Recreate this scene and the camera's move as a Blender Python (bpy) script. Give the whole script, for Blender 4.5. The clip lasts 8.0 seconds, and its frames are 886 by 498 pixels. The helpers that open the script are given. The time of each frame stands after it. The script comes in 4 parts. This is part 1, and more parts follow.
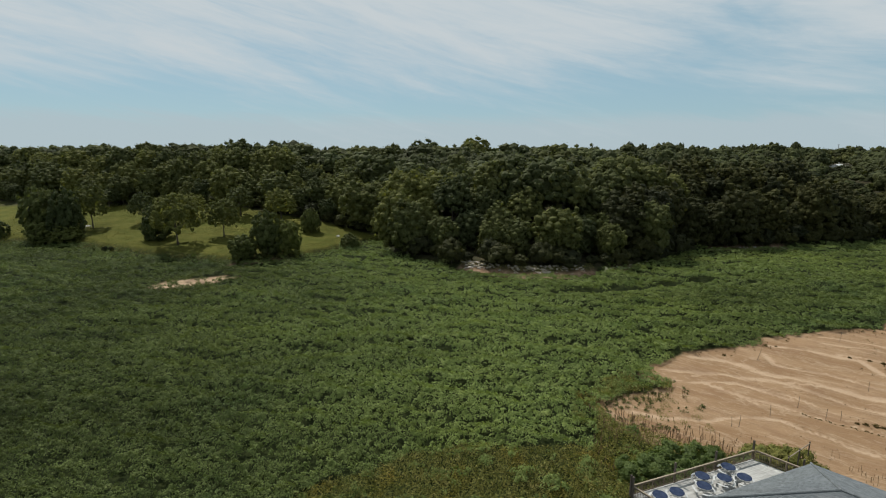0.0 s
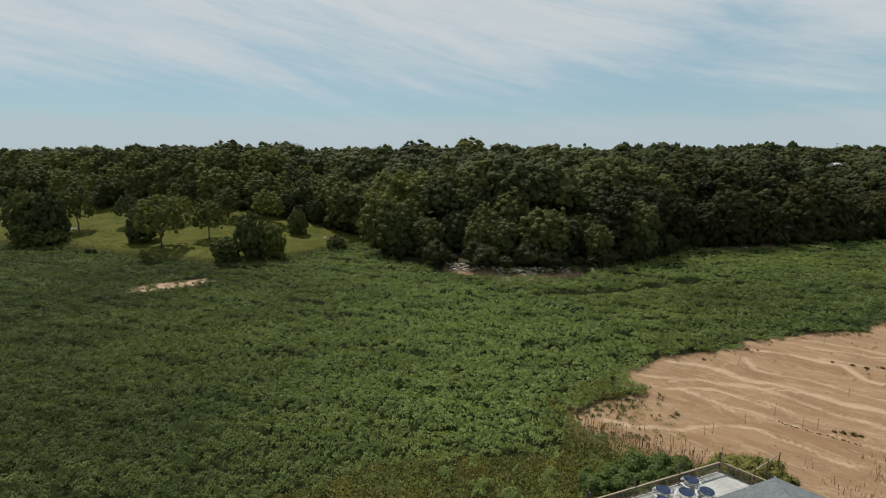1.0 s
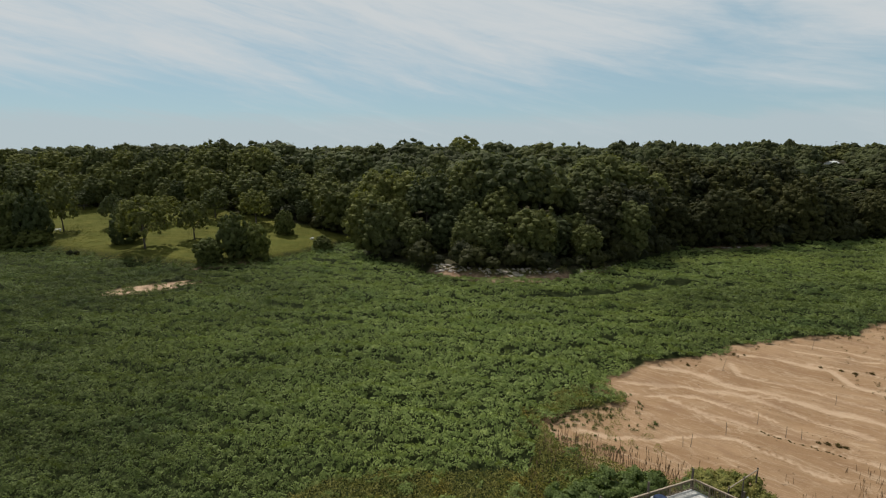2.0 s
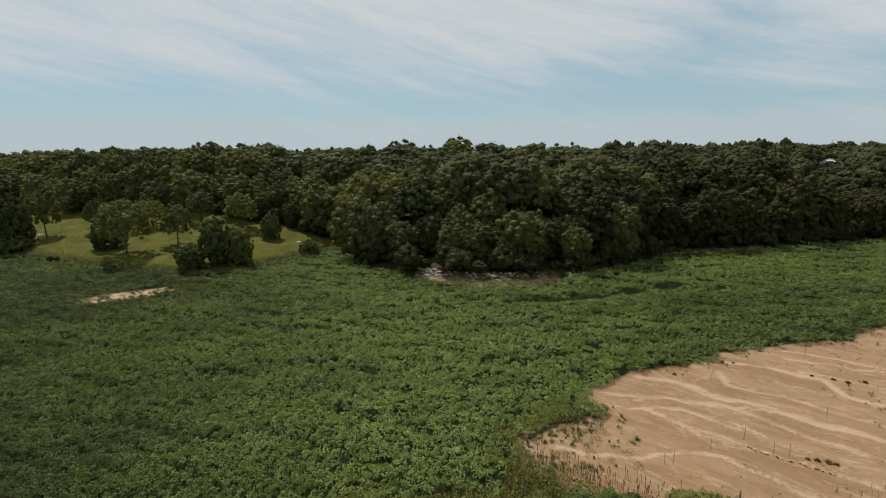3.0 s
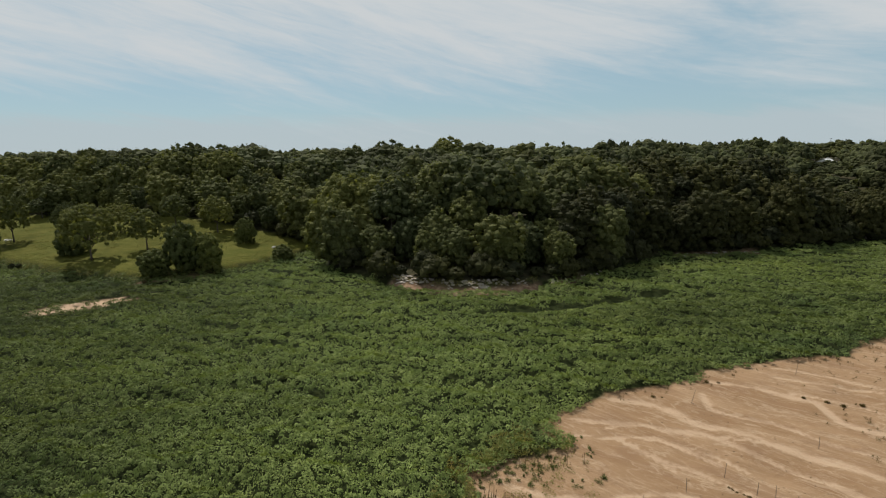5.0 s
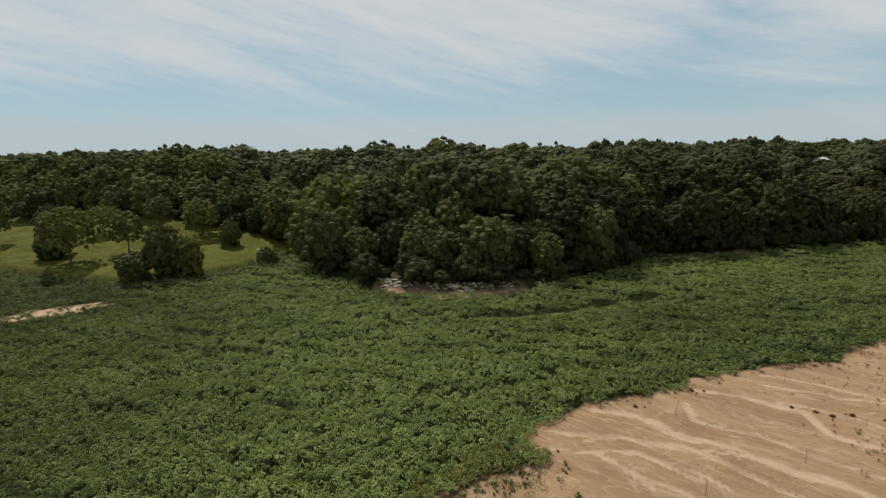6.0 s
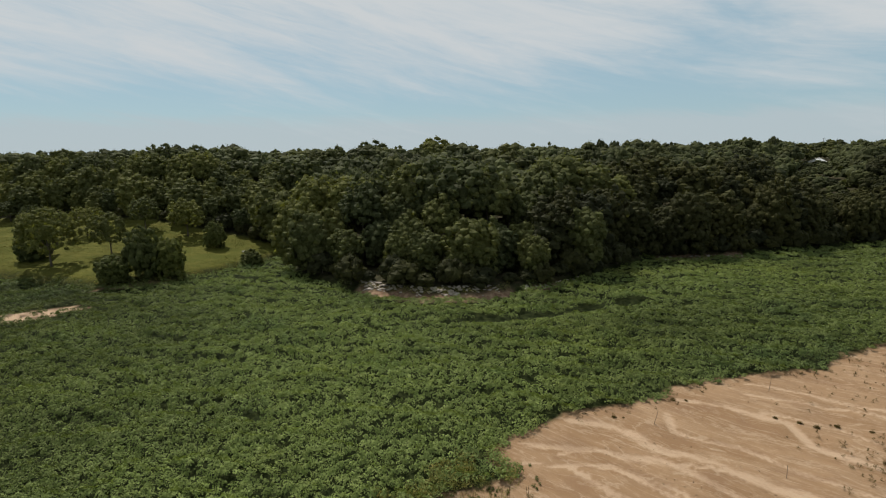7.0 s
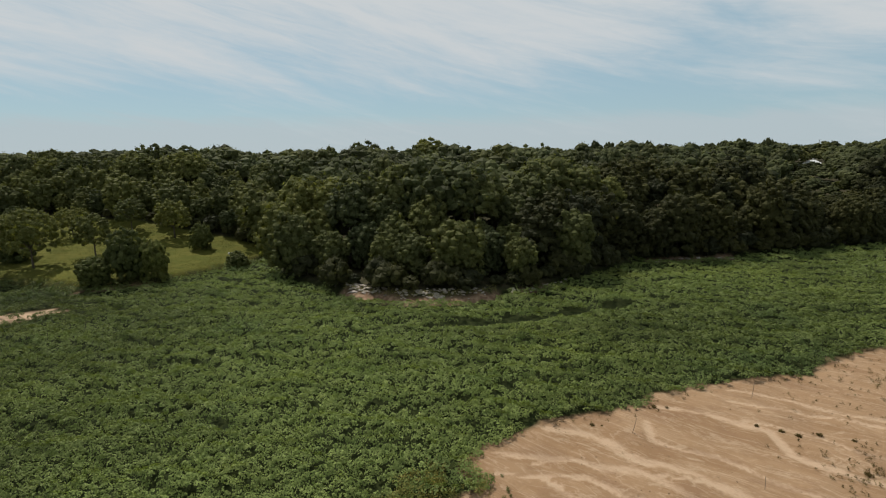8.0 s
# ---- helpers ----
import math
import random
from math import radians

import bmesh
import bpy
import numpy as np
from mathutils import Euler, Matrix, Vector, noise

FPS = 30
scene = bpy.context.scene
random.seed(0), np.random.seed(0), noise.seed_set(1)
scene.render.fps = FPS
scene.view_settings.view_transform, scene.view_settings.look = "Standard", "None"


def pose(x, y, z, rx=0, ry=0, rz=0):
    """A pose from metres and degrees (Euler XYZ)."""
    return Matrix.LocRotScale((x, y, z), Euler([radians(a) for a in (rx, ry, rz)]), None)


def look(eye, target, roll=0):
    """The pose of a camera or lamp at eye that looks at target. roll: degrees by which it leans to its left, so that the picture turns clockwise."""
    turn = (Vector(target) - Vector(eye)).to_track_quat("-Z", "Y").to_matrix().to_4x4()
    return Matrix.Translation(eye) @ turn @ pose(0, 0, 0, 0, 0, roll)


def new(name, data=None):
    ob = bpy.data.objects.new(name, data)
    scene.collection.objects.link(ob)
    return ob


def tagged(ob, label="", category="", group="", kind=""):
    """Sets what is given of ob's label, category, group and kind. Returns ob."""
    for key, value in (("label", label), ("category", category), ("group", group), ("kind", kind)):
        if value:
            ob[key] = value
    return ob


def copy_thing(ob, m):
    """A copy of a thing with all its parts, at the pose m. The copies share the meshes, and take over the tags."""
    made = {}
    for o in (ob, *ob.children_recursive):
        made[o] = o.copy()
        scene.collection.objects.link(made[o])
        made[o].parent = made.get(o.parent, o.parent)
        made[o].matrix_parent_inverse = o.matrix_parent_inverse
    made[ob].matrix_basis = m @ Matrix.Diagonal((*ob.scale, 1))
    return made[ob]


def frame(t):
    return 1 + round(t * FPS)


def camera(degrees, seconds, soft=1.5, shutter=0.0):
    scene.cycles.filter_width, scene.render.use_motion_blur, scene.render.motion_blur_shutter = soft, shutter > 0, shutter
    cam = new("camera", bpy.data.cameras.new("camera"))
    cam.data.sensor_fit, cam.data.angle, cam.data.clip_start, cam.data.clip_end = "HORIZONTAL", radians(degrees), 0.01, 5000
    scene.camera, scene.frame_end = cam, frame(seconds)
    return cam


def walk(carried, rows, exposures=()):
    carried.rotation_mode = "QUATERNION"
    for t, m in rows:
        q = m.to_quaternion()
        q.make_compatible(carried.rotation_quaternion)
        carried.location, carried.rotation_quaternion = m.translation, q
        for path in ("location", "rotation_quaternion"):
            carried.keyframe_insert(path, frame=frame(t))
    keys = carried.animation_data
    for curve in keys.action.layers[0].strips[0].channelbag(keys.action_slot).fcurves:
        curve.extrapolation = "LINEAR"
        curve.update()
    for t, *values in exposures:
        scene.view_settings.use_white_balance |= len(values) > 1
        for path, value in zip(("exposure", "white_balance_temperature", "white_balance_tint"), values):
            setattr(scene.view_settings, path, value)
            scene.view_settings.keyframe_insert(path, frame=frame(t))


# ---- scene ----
cam = camera(83.0, 8.0, 1.1)
UNIT = 1.5   # the plan below is drawn in units of 1.5 m
PATH = [
    (0, (0.36, 0.073, 19.863), (0.356, 2.035, 19.476), -0.0),
    (0.5, (1.718, 0.613, 19.873), (1.713, 2.575, 19.487), -0.1),
    (1, (3.018, 1.208, 19.89), (3.012, 3.171, 19.504), -0.2),
    (1.5, (4.234, 1.963, 19.875), (4.228, 3.925, 19.488), -0.4),
    (1.7, (4.677, 2.299, 19.882), (4.672, 4.261, 19.492), -0.3),
    (2.8, (6.965, 4.301, 20.029), (6.961, 6.262, 19.638), -0.6),
    (3, (7.363, 4.683, 20.041), (7.362, 6.645, 19.653), -0.7),
    (3.5, (8.279, 5.686, 20.019), (8.279, 7.648, 19.63), -0.8),
    (4, (9.198, 6.738, 20.046), (9.199, 8.7, 19.657), -0.9),
    (4.5, (10.062, 7.785, 20.08), (10.065, 9.747, 19.692), -1.0),
    (4.7, (10.432, 8.217, 20.074), (10.432, 10.179, 19.686), -0.9),
    (6, (12.995, 10.524, 20.075), (13.003, 12.486, 19.687), -1.1),
    (6.5, (14.002, 11.257, 20.091), (14.014, 13.219, 19.704), -1.1),
    (7, (15.007, 11.904, 20.109), (15.021, 13.866, 19.722), -1.0),
    (7.5, (15.925, 12.403, 20.115), (15.943, 14.365, 19.729), -1.0),
    (8, (16.786, 12.838, 20.106), (16.808, 14.8, 19.722), -0.9),
]
walk(cam, [(t, look(Vector(eye) * UNIT, Vector(target) * UNIT, roll)) for t, eye, target, roll in PATH],
     [(0, -0.03, 6280, 7), (1.5, -0.01, 6400, 8.5), (3, 0, 6500, 10), (8, 0, 6500, 10)])

# ---------------------------------------------------------------- light
SUN_UP, SUN_TURN = 55.0, -34.0          # degrees: height, and bearing from straight ahead (+ is right)
sun_way = Vector((math.sin(radians(SUN_TURN)) * math.cos(radians(SUN_UP)),
                  math.cos(radians(SUN_TURN)) * math.cos(radians(SUN_UP)), math.sin(radians(SUN_UP))))
sun = new("sun", bpy.data.lights.new("sun", "SUN"))
sun.data.energy, sun.data.angle, sun.data.color = 5.0, radians(0.6), (1.0, 0.95, 0.87)
sun.matrix_world = look(sun_way * 400, (0, 0, 0))

world = bpy.data.worlds.new("sky")
scene.world = world
world.use_nodes = True
wn, wl = world.node_tree.nodes, world.node_tree.links
wn.clear()


def wnode(kind, **values):
    n = wn.new(kind)
    for k, v in values.items():
        n.inputs[k].default_value = v
    return n


def wmath(op, a, b=None, clamp=False):
    n = wn.new("ShaderNodeMath")
    n.operation, n.use_clamp = op, clamp
    for i, v in enumerate((a, b)):
        if v is None:
            continue
        if isinstance(v, (int, float)):
            n.inputs[i].default_value = v
        else:
            wl.new(v, n.inputs[i])
    return n.outputs[0]


sky = wn.new("ShaderNodeTexSky")
sky.sky_type, sky.sun_disc = "NISHITA", False
sky.sun_elevation, sky.sun_rotation = radians(SUN_UP), radians(SUN_TURN)
sky.altitude, sky.air_density, sky.dust_density, sky.ozone_density = 200, 1.0, 0.25, 1.4
way = wn.new("ShaderNodeTexCoord")
parts = wn.new("ShaderNodeSeparateXYZ")
wl.new(way.outputs["Generated"], parts.inputs[0])


def wrange(value, a, b, lo, hi, smooth=True):
    n = wn.new("ShaderNodeMapRange")
    n.interpolation_type = "SMOOTHSTEP" if smooth else "LINEAR"
    wl.new(value, n.inputs[0])
    for k, v in zip((1, 2, 3, 4), (a, b, lo, hi)):
        n.inputs[k].default_value = v
    return n.outputs[0]


def wcloud(across, up, slant, shift, detail, rough, distort):
    """Streaks that lie along the sky, tilted by slant."""
    v = wn.new("ShaderNodeCombineXYZ")
    wl.new(wmath("ADD", wmath("MULTIPLY", sky_x, across), shift), v.inputs[0])
    wl.new(wmath("MULTIPLY", sky_y, across), v.inputs[1])
    wl.new(wmath("ADD", wmath("MULTIPLY", sky_z, up), wmath("MULTIPLY", sky_x, slant)), v.inputs[2])
    t = wnode("ShaderNodeTexNoise", Scale=1.0, Detail=detail, Roughness=rough, Distortion=distort)
    wl.new(v.outputs[0], t.inputs["Vector"])
    return t.outputs[0]


sky_x, sky_y, sky_z = parts.outputs
broad = wcloud(2.3, 13.0, 3.2, 1.7, 5.0, 0.5, 0.7)
streaks = wcloud(4.2, 34.0, 9.0, 5.2, 8.0, 0.62, 1.6)
wisps = wcloud(8.0, 50.0, 10.0, 2.4, 9.0, 0.66, 2.2)
# high cloud overhead thins out towards the horizon, with a blue gap in it
lean = wmath("ADD", sky_z, wmath("MULTIPLY", sky_x, -0.01))
amount = wrange(lean, 0.055, 0.18, -0.26, 0.17)
gap_x = wmath("DIVIDE", wmath("SUBTRACT", sky_x, 0.44), 0.10)
gap_z = wmath("DIVIDE", wmath("SUBTRACT", sky_z, 0.185), 0.045)
gap = wmath("EXPONENT", wmath("MULTIPLY", wmath("ADD", wmath("MULTIPLY", gap_x, gap_x), wmath("MULTIPLY", gap_z, gap_z)), -1.0))
density = wmath("ADD", wmath("ADD", broad, amount), wmath("MULTIPLY", gap, -0.20))
density = wmath("ADD", density, wmath("MULTIPLY", wmath("SUBTRACT", streaks, 0.5), 0.42))
density = wmath("ADD", density, wmath("MULTIPLY", wmath("SUBTRACT", wisps, 0.5), 0.26))
thick = wrange(density, 0.24, 0.88, 0.0, 1.0)
haze_top = wmath("ADD", sky_z, wmath("MULTIPLY", wmath("SUBTRACT", streaks, 0.5), 0.05))
haze = wrange(haze_top, 0.040, 0.074, 0.85, 0.0)
thin = wn.new("ShaderNodeMixRGB")          # a thin high veil over the whole sky
thin.inputs[0].default_value = 0.75
wl.new(sky.outputs[0], thin.inputs[1])
thin.inputs[2].default_value = (3.95, 5.75, 6.6, 1)
hazy = wn.new("ShaderNodeMixRGB")
wl.new(haze, hazy.inputs[0])
wl.new(thin.outputs[0], hazy.inputs[1])
hazy.inputs[2].default_value = (5.35, 6.2, 6.6, 1)
mixed = wn.new("ShaderNodeMixRGB")
wl.new(thick, mixed.inputs[0])
wl.new(hazy.outputs[0], mixed.inputs[1])
mixed.inputs[2].default_value = (6.9, 7.3, 7.5, 1)
back = wnode("ShaderNodeBackground", Strength=0.085)
wl.new(mixed.outputs[0], back.inputs[0])
out = wn.new("ShaderNodeOutputWorld")
wl.new(back.outputs[0], out.inputs[0])
scene.view_settings.exposure = 0.0

# ---------------------------------------------------------------- helpers


def lattice(seed):
    return np.random.default_rng(seed).random((256, 256))


TABLES = [lattice(s) for s in range(6)]


def vnoise(x, y, size, seed=0):
    """Smooth noise 0..1 with the given grain in metres."""
    tab = TABLES[seed % 6]
    u, v = np.asarray(x) / size + 31.7 * seed, np.asarray(y) / size + 17.3 * seed
    i, j = np.floor(u).astype(int), np.floor(v).astype(int)
    a, b = u - i, v - j
    a, b = a * a * (3 - 2 * a), b * b * (3 - 2 * b)
    i0, i1, j0, j1 = i % 256, (i + 1) % 256, j % 256, (j + 1) % 256
    return (tab[i0, j0] * (1 - a) + tab[i1, j0] * a) * (1 - b) + (tab[i0, j1] * (1 - a) + tab[i1, j1] * a) * b


def fbm(x, y, size, seed=0, octaves=3):
    total, weight = 0.0, 0.0
    for k in range(octaves):
        total = total + vnoise(x, y, size / 2 ** k, seed + k) * 0.5 ** k
        weight += 0.5 ** k
    return total / weight


def sstep(a, b, v):
    t = np.clip((np.asarray(v, float) - a) / (b - a), 0, 1)
    return t * t * (3 - 2 * t)


def mesh_of(name, verts, faces, material=None, smooth=False):
    me = bpy.data.meshes.new(name)
    me.from_pydata(np.asarray(verts).tolist(), [], [list(f) for f in (faces.tolist() if isinstance(faces, np.ndarray) else faces)])
    if smooth:
        me.polygons.foreach_set("use_smooth", np.ones(len(me.polygons), bool))
    if material:
        me.materials.append(material)
    me.update()
    return me


def part(name, bm, material, parent=None, label="", smooth=False):
    """Links a bmesh (or a ready mesh) as one mesh object under a thing or a part."""
    if isinstance(bm, bmesh.types.BMesh):
        me = bpy.data.meshes.new(name)
        if smooth:
            for f in bm.faces:
                f.smooth = True
        bm.to_mesh(me)
        bm.free()
        me.materials.append(material)
    else:
        me = bm
    ob = new(name, me)
    ob.parent = parent
    if label:
        tagged(ob, label)
    return ob


def box(bm, size, m=Matrix(), bevel=0.0):
    made = bmesh.ops.create_cube(bm, size=1.0, matrix=m @ Matrix.Diagonal((*size, 1)))["verts"]
    if bevel:
        edges = {e for v in made for e in v.link_edges}
        bmesh.ops.bevel(bm, geom=list(edges), offset=bevel, segments=1, affect="EDGES")
    return bm


def tube(bm, points, radii, sides=7):
    """A tapered tube along a line of points."""
    rings = []
    for k, p in enumerate(points):
        p = Vector(tuple(p))
        a, b = Vector(tuple(points[max(k - 1, 0)])), Vector(tuple(points[min(k + 1, len(points) - 1)]))
        d = (b - a).normalized() if (b - a).length > 1e-6 else Vector((0, 0, 1))
        u = d.orthogonal().normalized()
        w = d.cross(u)
        rings.append([bm.verts.new(p + float(radii[k]) * (u * math.cos(s * math.tau / sides) + w * math.sin(s * math.tau / sides))) for s in range(sides)])
    for r0, r1 in zip(rings, rings[1:]):
        for s in range(sides):
            bm.faces.new((r0[s], r0[(s + 1) % sides], r1[(s + 1) % sides], r1[s]))
    bm.faces.new(rings[-1])
    bm.faces.new(rings[0][::-1])
    return bm


def unit(v):
    return v / np.maximum(np.linalg.norm(v, axis=1, keepdims=True), 1e-9)


def leaf_arrays(c, n, size, gen, slim=0.36, droop=0.08):
    """Pointed leaf blades: middle points c, facing n, with the given lengths."""
    k = len(c)
    t = unit(np.cross(n, unit(gen.normal(size=(k, 3)))))
    b = np.cross(n, t)
    s = np.asarray(size).reshape(-1, 1)
    v = np.empty((k, 3, 3))
    v[:, 0] = c - t * s * 0.45 + b * s * slim
    v[:, 1] = c - t * s * 0.45 - b * s * slim
    v[:, 2] = c + t * s * 0.60 - n * s * droop
    return v.reshape(-1, 3), np.arange(k * 3).reshape(k, 3)


# ---------------------------------------------------------------- materials
class Mat:
    """A small wrapper to write node materials shortly."""

    def __init__(self, name, rough=0.8, spec=0.3):
        self.m = bpy.data.materials.new(name)
        self.m.use_nodes = True
        self.n, self.l = self.m.node_tree.nodes, self.m.node_tree.links
        self.b = self.n["Principled BSDF"]
        self.b.inputs["Roughness"].default_value = rough
        self.b.inputs["Specular IOR Level"].default_value = spec
        self.co = self.n.new("ShaderNodeTexCoord").outputs["Object"]

    def put(self, value, socket):
        if isinstance(value, (int, float)):
            socket.default_value = value
        elif isinstance(value, tuple):
            socket.default_value = (*value, 1) if len(value) == 3 else value
        else:
            self.l.new(value, socket)

    def noise(self, scale, detail=4, rough=0.6, stretch=None, distort=0.0, turn=0.0):
        t = self.n.new("ShaderNodeTexNoise")
        t.inputs["Scale"].default_value, t.inputs["Detail"].default_value = scale, detail
        t.inputs["Roughness"].default_value, t.inputs["Distortion"].default_value = rough, distort
        src = self.co
        if stretch:
            for key, value in (("Rotation", (0, 0, radians(turn))), ("Scale", stretch)):
                mp = self.n.new("ShaderNodeMapping")
                mp.inputs[key].default_value = value
                self.l.new(src, mp.inputs[0])
                src = mp.outputs[0]
        self.l.new(src, t.inputs["Vector"])
        return t.outputs[0]

    def ramp(self, value, a, b, lo=0.0, hi=1.0):
        r = self.n.new("ShaderNodeMapRange")
        r.interpolation_type = "SMOOTHSTEP"
        self.put(value, r.inputs[0])
        for k, v in zip((1, 2, 3, 4), (a, b, lo, hi)):
            r.inputs[k].default_value = v
        return r.outputs[0]

    def mix(self, f, a, b, how="MIX"):
        x = self.n.new("ShaderNodeMixRGB")
        x.blend_type = how
        for v, s in zip((f, a, b), x.inputs):
            self.put(v, s)
        return x.outputs[0]

    def math(self, op, a, b=0.0, clamp=False):
        x = self.n.new("ShaderNodeMath")
        x.operation, x.use_clamp = op, clamp
        self.put(a, x.inputs[0])
        self.put(b, x.inputs[1])
        return x.outputs[0]

    def island(self):
        return self.n.new("ShaderNodeNewGeometry").outputs["Random Per Island"]

    def single(self):
        return self.n.new("ShaderNodeObjectInfo").outputs["Random"]

    def attr(self, name):
        a = self.n.new("ShaderNodeAttribute")
        a.attribute_name = name
        return a.outputs["Fac"]

    def bump(self, height, strength=0.5, distance=0.05):
        x = self.n.new("ShaderNodeBump")
        x.inputs["Strength"].default_value, x.inputs["Distance"].default_value = strength, distance
        self.put(height, x.inputs["Height"])
        self.l.new(x.outputs[0], self.b.inputs["Normal"])

    def colour(self, c):
        self.put(c, self.b.inputs["Base Color"])
        return self

    def thin(self, c, share):
        """Light that passes through a leaf."""
        t = self.n.new("ShaderNodeBsdfTranslucent")
        self.put(c, t.inputs[0])
        x = self.n.new("ShaderNodeMixShader")
        x.inputs[0].default_value = share
        self.l.new(self.b.outputs[0], x.inputs[1])
        self.l.new(t.outputs[0], x.inputs[2])
        self.l.new(x.outputs[0], self.n["Material Output"].inputs[0])
        return self


def leaf_material(name, dark, mid, light, rough=0.5, spec=0.4, share=0.25, per_tree=True, patches=None, tone=False, dapple=0.25):
    m = Mat(name, rough, spec)
    c = m.mix(m.ramp(m.island(), 0.0, 1.0), dark, mid)
    c = m.mix(m.ramp(m.noise(0.9, 3), 0.5, 0.75), c, light)
    c = m.mix(m.ramp(m.noise(3.2, 4, 0.7), 0.42, 0.62, 0.0, dapple), c, tuple(0.55 * v for v in dark))
    if per_tree:
        hue = m.n.new("ShaderNodeValToRGB")
        hue.color_ramp.elements[0].color, hue.color_ramp.elements[1].color = (0.62, 0.66, 0.72, 1), (1.32, 1.24, 0.96, 1)
        m.l.new(m.single(), hue.inputs[0])
        c = m.mix(1.0, c, hue.outputs[0], "MULTIPLY")
    if tone:
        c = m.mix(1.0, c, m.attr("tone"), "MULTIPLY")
    for scale, lo, hi, tint in patches or ():
        c = m.mix(m.ramp(m.noise(scale, 3, 0.55), lo, hi), c, m.mix(1.0, c, tint, "MULTIPLY"))
    m.colour(c)
    m.thin(m.mix(1.0, c, (1.25, 1.3, 0.6), "MULTIPLY"), share)
    return m.m


TREE_LEAF = leaf_material("tree_leaf", (0.083, 0.091, 0.036), (0.122, 0.131, 0.052), (0.160, 0.165, 0.067), 0.7, 0.08, 0.40, dapple=0.1)
# tree leaf with shade put into its colour, for sides turned from the sun
SHADED_LEAF = leaf_material("shaded_tree_leaf", (0.033, 0.035, 0.016), (0.050, 0.052, 0.022), (0.070, 0.071, 0.031), 0.7, 0.08, 0.32, dapple=0.1)
BUSH_LEAF = leaf_material("bush_leaf", (0.062, 0.072, 0.026), (0.091, 0.105, 0.038), (0.122, 0.134, 0.051), 0.7, 0.08, 0.36, dapple=0.1)
MARSH_LEAF = leaf_material("marsh_leaf", (0.111, 0.141, 0.042), (0.158, 0.196, 0.061), (0.195, 0.229, 0.078), 0.65, 0.08, 0.22, False,
                           ((0.05, 0.48, 0.66, (1.04, 1.02, 0.92)), (0.10, 0.54, 0.68, (0.78, 0.84, 0.90)), (0.035, 0.60, 0.72, (1.06, 0.95, 0.88))), True, 0.2)
SHORE_LEAF = leaf_material("shore_leaf", (0.070, 0.100, 0.024), (0.115, 0.150, 0.042), (0.150, 0.180, 0.055), 0.6, 0.2, 0.36, False)
LAWN_BLADE = leaf_material("lawn_blade", (0.060, 0.067, 0.012), (0.093, 0.094, 0.020), (0.124, 0.110, 0.030), 0.8, 0.08, 0.25, False,
                           ((0.25, 0.5, 0.7, (1.2, 1.05, 0.9)),))
WEED_LEAF = leaf_material("weed_leaf", (0.122, 0.124, 0.034), (0.206, 0.190, 0.055), (0.272, 0.228, 0.078), 0.7, 0.1, 0.2, False,
                          ((0.5, 0.5, 0.7, (1.15, 1.0, 0.75)), (1.3, 0.5, 0.7, (0.62, 0.75, 0.6))))

SPIT_LEAF = leaf_material("spit_leaf", (0.058, 0.068, 0.020), (0.092, 0.105, 0.032), (0.130, 0.120, 0.044), 0.7, 0.08, 0.25, False)
SCRUB_LEAF = leaf_material("scrub_leaf", (0.055, 0.038, 0.014), (0.105, 0.078, 0.028), (0.130, 0.112, 0.036), 0.9, 0.02, 0.15, False)


def bark_material():
    m = Mat("bark", 0.9, 0.2)
    n = m.noise(7, 6, 0.7, (1, 1, 0.18))
    m.colour(m.mix(n, (0.045, 0.035, 0.026), (0.150, 0.125, 0.100)))
    m.bump(n, 0.7, 0.05)
    return m.m


BARK = bark_material()


def plain(name, a, b, scale=6.0, rough=0.7, spec=0.3, stretch=None, bump=0.2, dist=0.01, each=0.0):
    """Two tones of a surface with grain and a coarser stain."""
    m = Mat(name, rough, spec)
    n = m.noise(scale, 6, 0.65, stretch)
    c = m.mix(m.ramp(n, 0.3, 0.7), a, b)
    c = m.mix(m.ramp(m.noise(scale * 0.13, 4), 0.45, 0.75, 0.0, 0.35), c, tuple(v * 0.6 for v in a))
    if each:
        tone = m.math("ADD", 1 - each / 2, m.math("MULTIPLY", m.single(), each))
        c = m.mix(1.0, c, tone, "MULTIPLY")
    m.colour(c)
    m.bump(n, bump, dist)
    return m.m


DECK_BOARD = plain("deck_board", (0.30, 0.29, 0.27), (0.41, 0.40, 0.375), 9, 0.75, 0.3, (0.12, 1, 1), each=0.18)
RAIL_WOOD = plain("weathered_wood", (0.13, 0.10, 0.07), (0.26, 0.21, 0.15), 10, 0.85, 0.2, (1, 1, 0.15), 0.4)
RAIL_CAP = plain("rail_cap_wood", (0.19, 0.15, 0.105), (0.30, 0.25, 0.185), 10, 0.85, 0.2, None, 0.3)
POST_WOOD = plain("post_wood", (0.055, 0.045, 0.035), (0.12, 0.10, 0.08), 10, 0.9, 0.2, (1, 1, 0.15), 0.4)
SHINGLE = plain("asphalt_shingle", (0.095, 0.103, 0.107), (0.150, 0.160, 0.163), 14, 0.9, 0.25, None, 0.5, 0.006, 0.35)
SIDING = plain("house_siding", (0.46, 0.44, 0.40), (0.56, 0.54, 0.50), 3, 0.7, 0.3)
BLUE_TOP = plain("blue_table_top", (0.016, 0.024, 0.050), (0.034, 0.046, 0.082), 5, 0.8, 0.08)
WHITE_FRAME = plain("white_frame", (0.36, 0.36, 0.35), (0.50, 0.50, 0.49), 8, 0.5, 0.4)
DEAD_STALK = plain("dead_stalk", (0.11, 0.065, 0.035), (0.22, 0.15, 0.085), 5, 0.9, 0.2)
